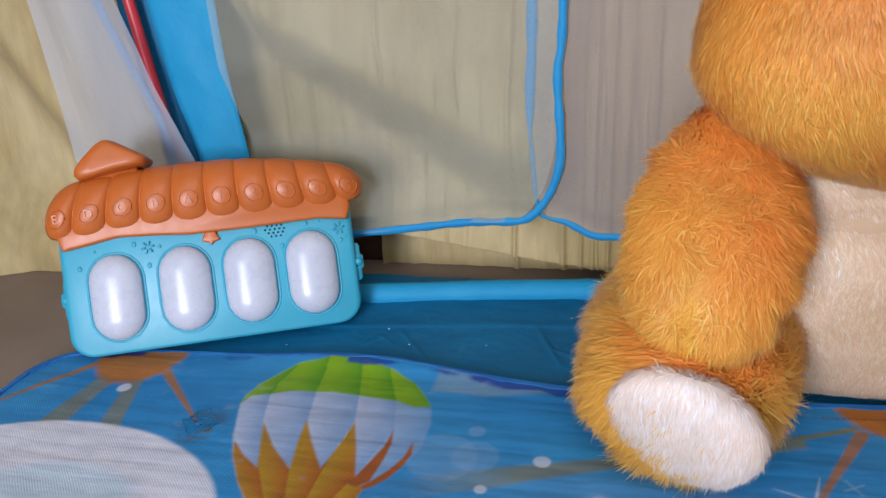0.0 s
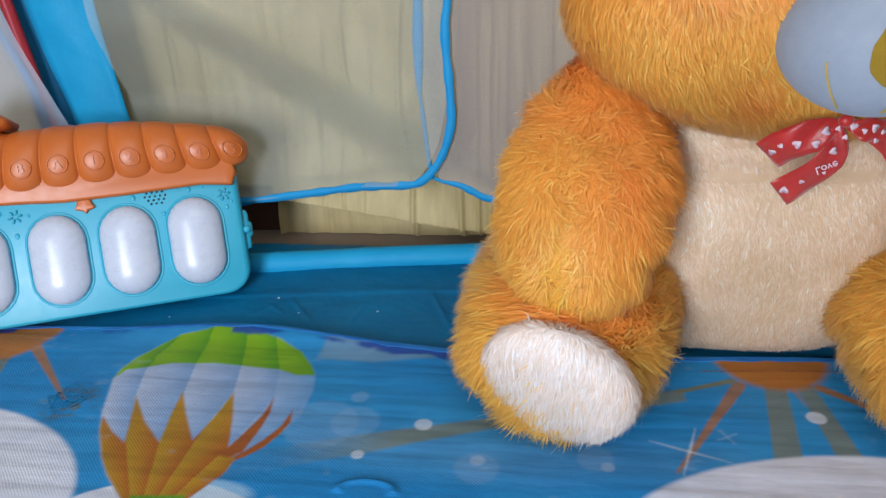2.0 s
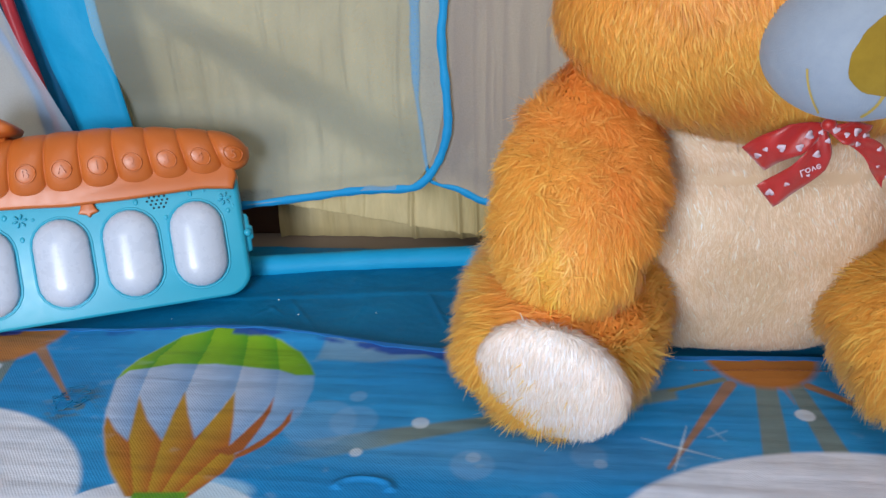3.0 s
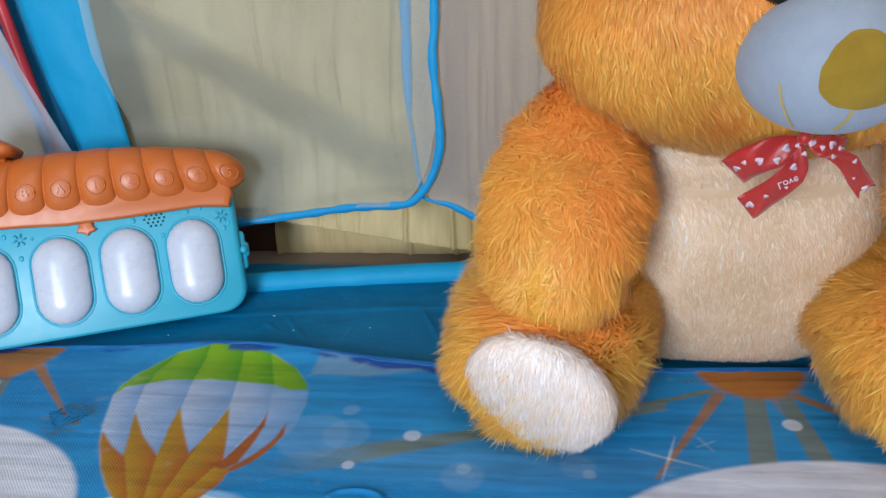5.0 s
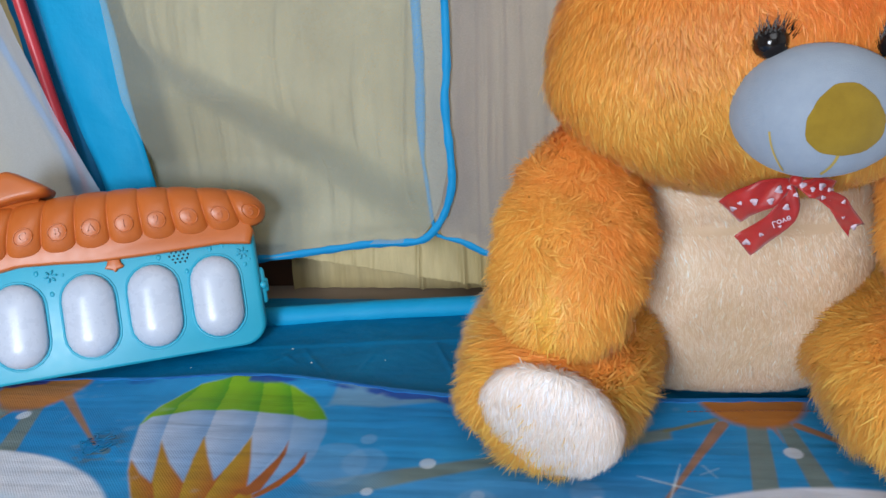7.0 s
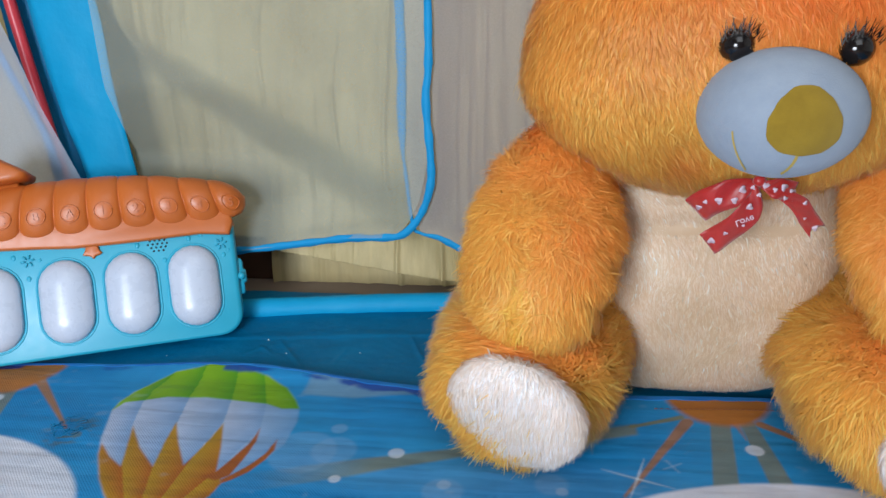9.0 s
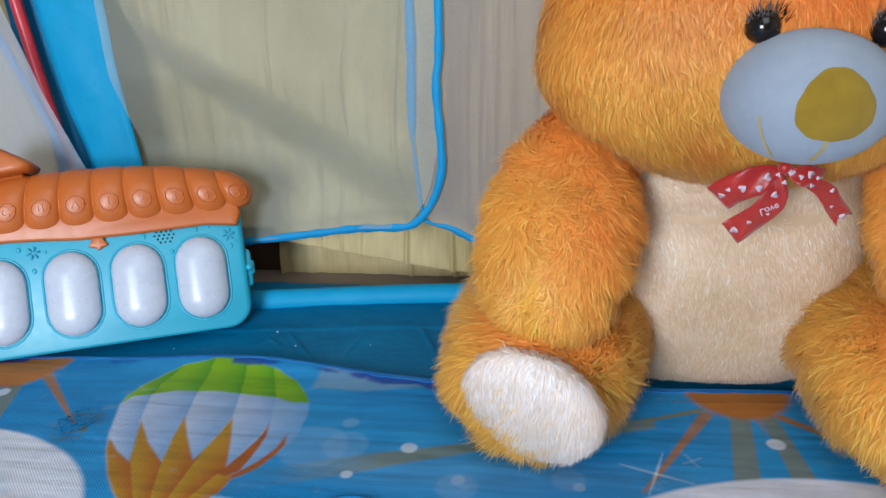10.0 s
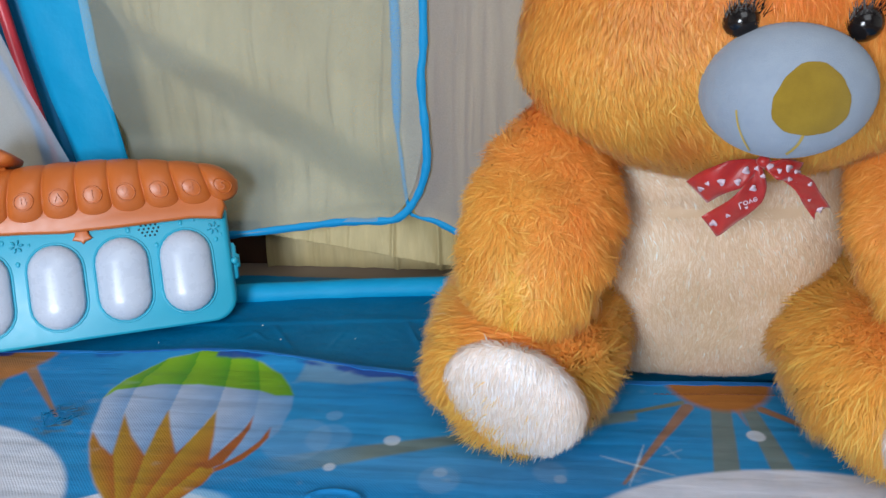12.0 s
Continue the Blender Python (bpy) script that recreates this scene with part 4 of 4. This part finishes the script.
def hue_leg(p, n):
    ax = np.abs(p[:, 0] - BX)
    # crevice shade where the arm rests on the leg, put into the fur colour
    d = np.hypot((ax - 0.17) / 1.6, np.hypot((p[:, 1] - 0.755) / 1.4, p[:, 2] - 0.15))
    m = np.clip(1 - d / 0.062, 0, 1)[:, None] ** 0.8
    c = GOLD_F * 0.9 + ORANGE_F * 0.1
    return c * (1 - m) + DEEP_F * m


def hue_belly(p, n):
    """Cream, warmer where the belly meets the limbs."""
    side = np.clip((np.abs(p[:, 0] - 0.592) - 0.085) / 0.05, 0, 1)[:, None] * 0.4
    return CREAM_F * (1 - side) + (CREAM_F * 0.6 + GOLD_F * 0.4) * side


pts, q = ellipsoid((BX, 0.860, 0.392), (0.193, 0.108, 0.126), 72, 48, head_bend)
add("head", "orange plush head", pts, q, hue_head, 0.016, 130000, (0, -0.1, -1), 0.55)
pts, q = ellipsoid((0.592, 0.992, 0.165), (0.141, 0.155, 0.165), 72, 52, belly_bend)
add("torso", "cream short-pile plush belly", pts, q, hue_belly, 0.0075, 80000, (0.3, 0, -1), 0.3)
for sx in (-1, 1):
    pts, q = arm_points(sx)
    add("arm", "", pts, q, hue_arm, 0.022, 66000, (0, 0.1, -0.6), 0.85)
    pts, q = ellipsoid((BX + (-0.184 if sx < 0 else 0.161), 0.866 if sx < 0 else 0.838, 0.081), (0.090, 0.142, 0.081), 56, 48, leg_bend(sx))
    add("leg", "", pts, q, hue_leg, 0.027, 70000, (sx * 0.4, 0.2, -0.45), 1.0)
    pts, q = ellipsoid((0, 0, 0), (0.064, 0.015, 0.052), 40, 28, lambda p: turned(turned(p, 0, 22 * -sx, 0), 7, 0, -14 if sx < 0 else 4))
    pts = pts + np.array((BX + (-0.200 if sx < 0 else 0.171), 0.722 if sx < 0 else 0.693, 0.079))
    add("sole_pad", "white plush sole", pts, q, plain(WHITE_F), 0.015, 34000, (0.1 * sx, -0.25, -1.3), 0.4)
    pts, q = ellipsoid((BX + sx * 0.125, 0.93, 0.525), (0.055, 0.035, 0.05), 36, 24, None)
    add("ear", "", pts, q, plain(ORANGE_F), 0.014, 9000)

bear = empty("teddy_bear", pose(BX, 0.9, 0.0))
tagged(bear, "large fluffy orange teddy bear with cream belly, sitting on the mat", "teddy bear")
INTO = Matrix.Translation((-BX, -0.9, 0.0))


def bear_part(name, V, N, F, material, parent=bear, label="", hues=None):
    me = bpy.data.meshes.new(name)
    me.from_pydata(V.tolist(), [], F)
    me.materials.append(material)
    me.polygons.foreach_set("use_smooth", [True] * len(F))
    if hues is not None:
        at = me.color_attributes.new("hue", "FLOAT_COLOR", "POINT")
        at.data.foreach_set("color", np.concatenate([hues, np.ones((len(hues), 1))], 1).astype(np.float32).ravel())
    me.normals_split_custom_set_from_vertices(N.astype(np.float32).tolist())
    me.transform(INTO)
    ob = new(name, me)
    ob.parent = parent
    if label:
        tagged(ob, label)
    return ob


def furry(piece, rng):
    name, label, pts, q, hue, length, m, flow, stand = piece
    a, b, c, d = (pts[q[:, i]] for i in range(4))
    fn = np.cross(c - a, d - b)
    area = np.linalg.norm(fn, axis=1) / 2
    fn /= (2 * area[:, None] + 1e-12)
    vn = np.zeros_like(pts)
    for i in range(4):
        np.add.at(vn, q[:, i], fn)
    vn /= np.linalg.norm(vn, axis=1)[:, None] + 1e-12
    if (vn * (pts - pts.mean(0))).sum() < 0:
        vn, q, fn = -vn, q[:, ::-1], -fn
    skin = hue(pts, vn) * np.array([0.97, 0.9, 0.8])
    # strands, on the sides that can be seen from the front
    weight = area * (fn[:, 1] < 0.45)
    k = rng.choice(len(q), m, p=weight / weight.sum())
    u, v = rng.rand(m, 1), rng.rand(m, 1)
    qa, qb, qc, qd = (pts[q[k, i]] for i in range(4))
    root = (qa * (1 - u) + qb * u) * (1 - v) + (qd * (1 - u) + qc * u) * v
    na, nb, nc, nd = (vn[q[k, i]] for i in range(4))
    nn = (na * (1 - u) + nb * u) * (1 - v) + (nd * (1 - u) + nc * u) * v
    nn /= np.linalg.norm(nn, axis=1)[:, None]
    clump = np.stack([sheet_noise(root[:, 0] + root[:, 1] * 0.7, root[:, 2] + root[:, 1] * 0.5, 60, 60, sd, 2) for sd in (51, 52, 53)], -1)
    swirl = np.stack([sheet_noise(root[:, 0] + root[:, 1], root[:, 2], 12, 12, sd, 2) for sd in (54, 55, 56)], -1)
    fl = np.asarray(flow, float)[None] + 0.7 * clump + 0.8 * swirl + 0.3 * rng.randn(m, 3)
    fl -= nn * (fl * nn).sum(1)[:, None]
    fl /= np.linalg.norm(fl, axis=1)[:, None] + 1e-9
    L = length * (0.6 + 0.6 * rng.rand(m, 1)) * (1 + 0.5 * clump[:, :1])
    st = stand * (0.7 + 0.6 * rng.rand(m, 1))
    d1 = nn * st + fl * (1 - st * 0.4)
    d1 /= np.linalg.norm(d1, axis=1)[:, None]
    d2 = nn * st * 0.55 + fl + np.array([0, 0, -0.12])
    d2 /= np.linalg.norm(d2, axis=1)[:, None]
    tuft = rng.rand(m, 1) < (0.10 if length > 0.012 else 0.04)
    L = L * np.where(tuft, 1.15, 1.0)
    w = (0.00028 + 0.00026 * rng.rand(m, 1) ** 2) * (0.6 + length / 0.04) * np.where(tuft, 1.9, 1.0)
    p1 = root + d1 * L * 0.5
    tip = p1 + d2 * L * 0.55
    # strands lean together in tufts
    guides = rng.choice(m, max(8, m // 16), replace=False)
    tree = KDTree(len(guides))
    for gi, g in enumerate(guides):
        tree.insert(root[g], gi)
    tree.balance()
    own = guides[np.array([tree.find(r)[1] for r in root])]
    pull = 0.62 * rng.rand(m, 1) ** 0.5
    off_root = root - root[own]
    tip = tip * (1 - pull) + (tip[own] + off_root * 0.25) * pull
    p1 = p1 * (1 - pull * 0.35) + (p1[own] + off_root * 0.6) * pull * 0.35
    side = np.cross(p1 - root, nn)
    side /= np.linalg.norm(side, axis=1)[:, None] + 1e-9
    turn = (np.cross(side, tip - p1) * nn).sum(1) < 0
    S = np.stack([root - side * w, root + side * w, p1 - side * w * 0.8, p1 + side * w * 0.8, tip], 1)
    nt = nn + d1 * 0.05 + side * 0.2 * rng.randn(m, 1)
    nt /= np.linalg.norm(nt, axis=1)[:, None]
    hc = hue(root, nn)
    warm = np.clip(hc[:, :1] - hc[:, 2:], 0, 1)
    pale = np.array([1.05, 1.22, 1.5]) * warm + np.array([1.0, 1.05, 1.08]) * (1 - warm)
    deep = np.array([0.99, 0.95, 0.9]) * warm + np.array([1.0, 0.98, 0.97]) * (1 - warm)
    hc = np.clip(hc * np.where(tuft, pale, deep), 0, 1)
    base = len(pts) + 5 * np.arange(m)[:, None]
    F = q.tolist() + (base + np.array([[0, 1, 3, 2]])).tolist()
    F += np.where(turn[:, None], base + np.array([[3, 2, 4]]), base + np.array([[2, 3, 4]])).tolist()
    return bear_part(name, np.concatenate([pts, S.reshape(-1, 3)]), np.concatenate([vn, np.repeat(nt, 5, 0)]), F, FUR, bear, label, np.concatenate([skin, np.repeat(hc, 5, 0)]))


rng = np.random.RandomState(7)
for piece in PIECES:
    furry(piece, rng)


def solid(name, pts, q, material, parent, label="", mid=None):
    n = pts - (pts.mean(0) if mid is None else mid)
    return bear_part(name, pts, n / np.linalg.norm(n, axis=1)[:, None], [tuple(f) for f in np.asarray(q).tolist()] if not isinstance(q, list) else q, material, parent, label)


mc, mr = np.array([0.604, 0.742, 0.350]), np.array([0.063, 0.066, 0.0505])
pts, q = ellipsoid(mc, mr, 48, 32, None)
muzzle = solid("muzzle", pts, q, FELT, bear, "pale bluish white felt muzzle")


def on_muzzle(x, z, lift):
    ex, ez = (x - mc[0]) / mr[0], (z - mc[2]) / mr[2]
    return mc + mr * np.array([ex, -math.sqrt(max(0.0, 1 - ex * ex - ez * ez)), ez]) * (1 + lift)


nx, nz, n_a = 0.6045, 0.3530, 40
ring_pts = []
for j, f in enumerate((1.0, 0.97, 0.85, 0.6, 0.3, 0.001)):
    for i in range(n_a):
        a = 2 * math.pi * i / n_a
        r = 1 + 0.05 * math.cos(3 * a + 1.6) + 0.012 * math.sin(11 * a)
        ring_pts.append(on_muzzle(nx + 0.0258 * r * f * math.cos(a), nz + 0.0252 * r * f * math.sin(a), (0.002, 0.02, 0.032, 0.038, 0.04, 0.04)[j]))
quads = [(j * n_a + i, j * n_a + (i + 1) % n_a, (j + 1) * n_a + (i + 1) % n_a, (j + 1) * n_a + i) for j in range(5) for i in range(n_a)]
solid("nose", np.array(ring_pts), quads, NOSE, muzzle, "mustard felt nose", mc)


def thread(path, w):
    pts, quads = [], []
    for i, p in enumerate(path):
        d = path[min(i + 1, len(path) - 1)] - path[max(i - 1, 0)]
        n = (p - mc) / mr
        n /= np.linalg.norm(n)
        sd = np.cross(d, n)
        sd *= w / (np.linalg.norm(sd) + 1e-9)
        pts += [p - sd, p + n * w * 1.2, p + sd]
        if i:
            b = 3 * i
            quads += [(b - 3, b - 2, b + 1, b), (b - 2, b - 1, b + 2, b + 1)]
    solid("mouth_stitch", np.array(pts), quads, STITCH, muzzle, "mustard embroidery thread", mc)


thread([on_muzzle(0.602 - 0.004 * f * f, 0.330 - 0.018 * f, 0.010) for f in np.linspace(0, 1, 9)], 0.0011)
thread([on_muzzle(0.559 + 0.004 * f + 0.012 * f * f, 0.345 - 0.033 * f, 0.010) for f in np.linspace(0, 1, 14)], 0.0008)
for ex, ey, ez in ((0.5690, 0.752, 0.4015), (0.6570, 0.752, 0.397)):
    pts, q = ellipsoid((ex, ey, ez), (0.0140, 0.012, 0.0135), 24, 16, None)
    eye = solid("eye", pts, q, EYE, bear, "shiny black bead eye")
    lash_v, lash_f = [], []
    for k in range(46):
        f = -1 + 2 * k / 45
        r0 = np.array([ex + f * 0.014, ey - 0.009, ez + 0.0115 - 0.006 * f * f + 0.003 * math.sin(k * 5.1)])
        t = r0 + np.array([f * 0.004 + 0.004 * math.sin(k * 7.0), -0.007, 0.009 + 0.004 * math.sin(k * 3.3)])
        w = np.array([0.0005, 0, 0])
        lash_f.append((len(lash_v), len(lash_v) + 1, len(lash_v) + 2))
        lash_v += [r0 - w, r0 + w, t]
    solid("eyelash", np.array(lash_v), lash_f, EYE, eye, "thin black eyelashes", np.array([ex, ey + 0.05, ez - 0.02]))


# ---- ribbon bow ----
m = Mat("red_organza")
m.colour(m.ramp(m.noise(60, 4), [(0.3, (0.36, 0.010, 0.010)), (0.7, (0.48, 0.018, 0.014))]))
m.set(Roughness=0.4, Sheen_Weight=0.3)
m.bump((m.noise(1400, 1), 0.15, 0.0004))
tr = m.n.new("ShaderNodeBsdfTransparent")
mx = m.n.new("ShaderNodeMixShader")
mx.inputs[0].default_value = 0.8
m.l.new(tr.outputs[0], mx.inputs[1])
m.l.new(m.b.outputs[0], mx.inputs[2])
m.l.new(mx.outputs[0], m.out.inputs[0])
RIBBON = m.m
PALE = painted("pale_ribbon_print", (0.58, 0.42, 0.48), (0.66, 0.50, 0.56), 0.9)
bow = empty("ribbon_bow", pose(0.598, 0.762, 0.285))
tagged(bow, "red organza ribbon bow with white hearts under the bear's chin", "ribbon bow")


def heart(bm, c, ax, up, r):
    nrm = ax.cross(up).normalized()
    if nrm.y > 0:
        nrm = -nrm
    out = []
    for k in range(14):
        a = 2 * math.pi * k / 14
        out.append((0.9 * math.sin(a) ** 3, 0.8 * math.cos(a) - 0.3 * math.cos(2 * a) - 0.12 * math.cos(3 * a)))
    f = [bm.verts.new(c + ax * x * r + up * y * r + nrm * 0.0007) for x, y in out]
    b = [bm.verts.new(c + ax * x * r + up * y * r + nrm * 0.0004) for x, y in out]
    bm.faces.new(f)
    for i in range(14):
        j = (i + 1) % 14
        bm.faces.new((f[i], f[j], b[j], b[i]))


def bow_piece(name, pts, w0, w1, hearts, seed, notch=0.0):
    path = bezier(pts, 18)
    bm = bmesh.new()
    rings, frames = [], []
    n = len(path)
    for i, p in enumerate(path):
        d = (path[min(i + 1, n - 1)] - path[max(i - 1, 0)]).normalized()
        a = d.cross(Vector((0.1, -1, 0.15))).normalized()
        w = (w0 + (w1 - w0) * min(1, i / 7)) / 2
        row = []
        for k in range(7):
            f = -1 + k / 3
            cut = notch * (1 - abs(f)) if i == n - 1 else 0
            row.append(p + a * w * f - d * cut + Vector((0, -0.0022 * math.cos(f * 2.6 + i * 0.5), 0)))
        rings.append(row)
        frames.append((p, a, d, w))
    loft(bm, rings, close_u=False, cap0=False, cap1=False)
    ob = part(name, bm, RIBBON, bow)
    s = ob.modifiers.new("thickness", "SOLIDIFY")
    s.thickness = 0.0005
    ob.matrix_parent_inverse = bow.matrix_world.inverted()
    rng = random.Random(seed)
    for k in range(hearts):
        f = (k + 0.6) / hearts
        p, a, d, w = frames[min(n - 1, int(f * (n - 1)))]
        bm = bmesh.new()
        q = rng.uniform(0, 6.28)
        r = rng.choice((0.0024, 0.0034, 0.0016, 0.0038))
        c = p + a * w * rng.uniform(-0.6, 0.6) + Vector((0, -0.0026, 0))
        heart(bm, c, a * math.cos(q) + d * math.sin(q), -a * math.sin(q) + d * math.cos(q), r)
        part("printed_heart", bm, PALE, ob)
    return ob, frames


bow_piece("loop", [(0.594, 0.752, 0.289), (0.578, 0.750, 0.283), (0.560, 0.755, 0.272), (0.550, 0.765, 0.262)], 0.008, 0.026, 6, 1)
tail, frames = bow_piece("tail", [(0.594, 0.750, 0.288), (0.593, 0.748, 0.272), (0.585, 0.752, 0.255), (0.572, 0.762, 0.238), (0.563, 0.767, 0.230)], 0.007, 0.022, 5, 2)
bow_piece("loop", [(0.598, 0.750, 0.289), (0.612, 0.748, 0.286), (0.627, 0.754, 0.282)], 0.005, 0.017, 4, 3)
bow_piece("tail", [(0.612, 0.748, 0.283), (0.630, 0.752, 0.272), (0.641, 0.757, 0.258), (0.652, 0.763, 0.244)], 0.009, 0.016, 4, 4, 0.008)
bm = bmesh.new()
bmesh.ops.create_uvsphere(bm, u_segments=14, v_segments=10, radius=0.0055, matrix=pose(0.597, 0.750, 0.292) @ Matrix.Diagonal((1, 0.8, 0.9, 1)))
knot = part("knot", bm, RIBBON, bow)
knot.matrix_parent_inverse = bow.matrix_world.inverted()
p, a, d, w = frames[8]
me = text_mesh("Love", 0.010, 0.0003)
me.materials.append(PALE)
word = new("printed_word", me)
word.parent = tail
word.matrix_basis = pose(p.x, p.y - 0.006, p.z, 84, -22, 0) @ Matrix.Diagonal((0.8, -0.8, 1, 1))
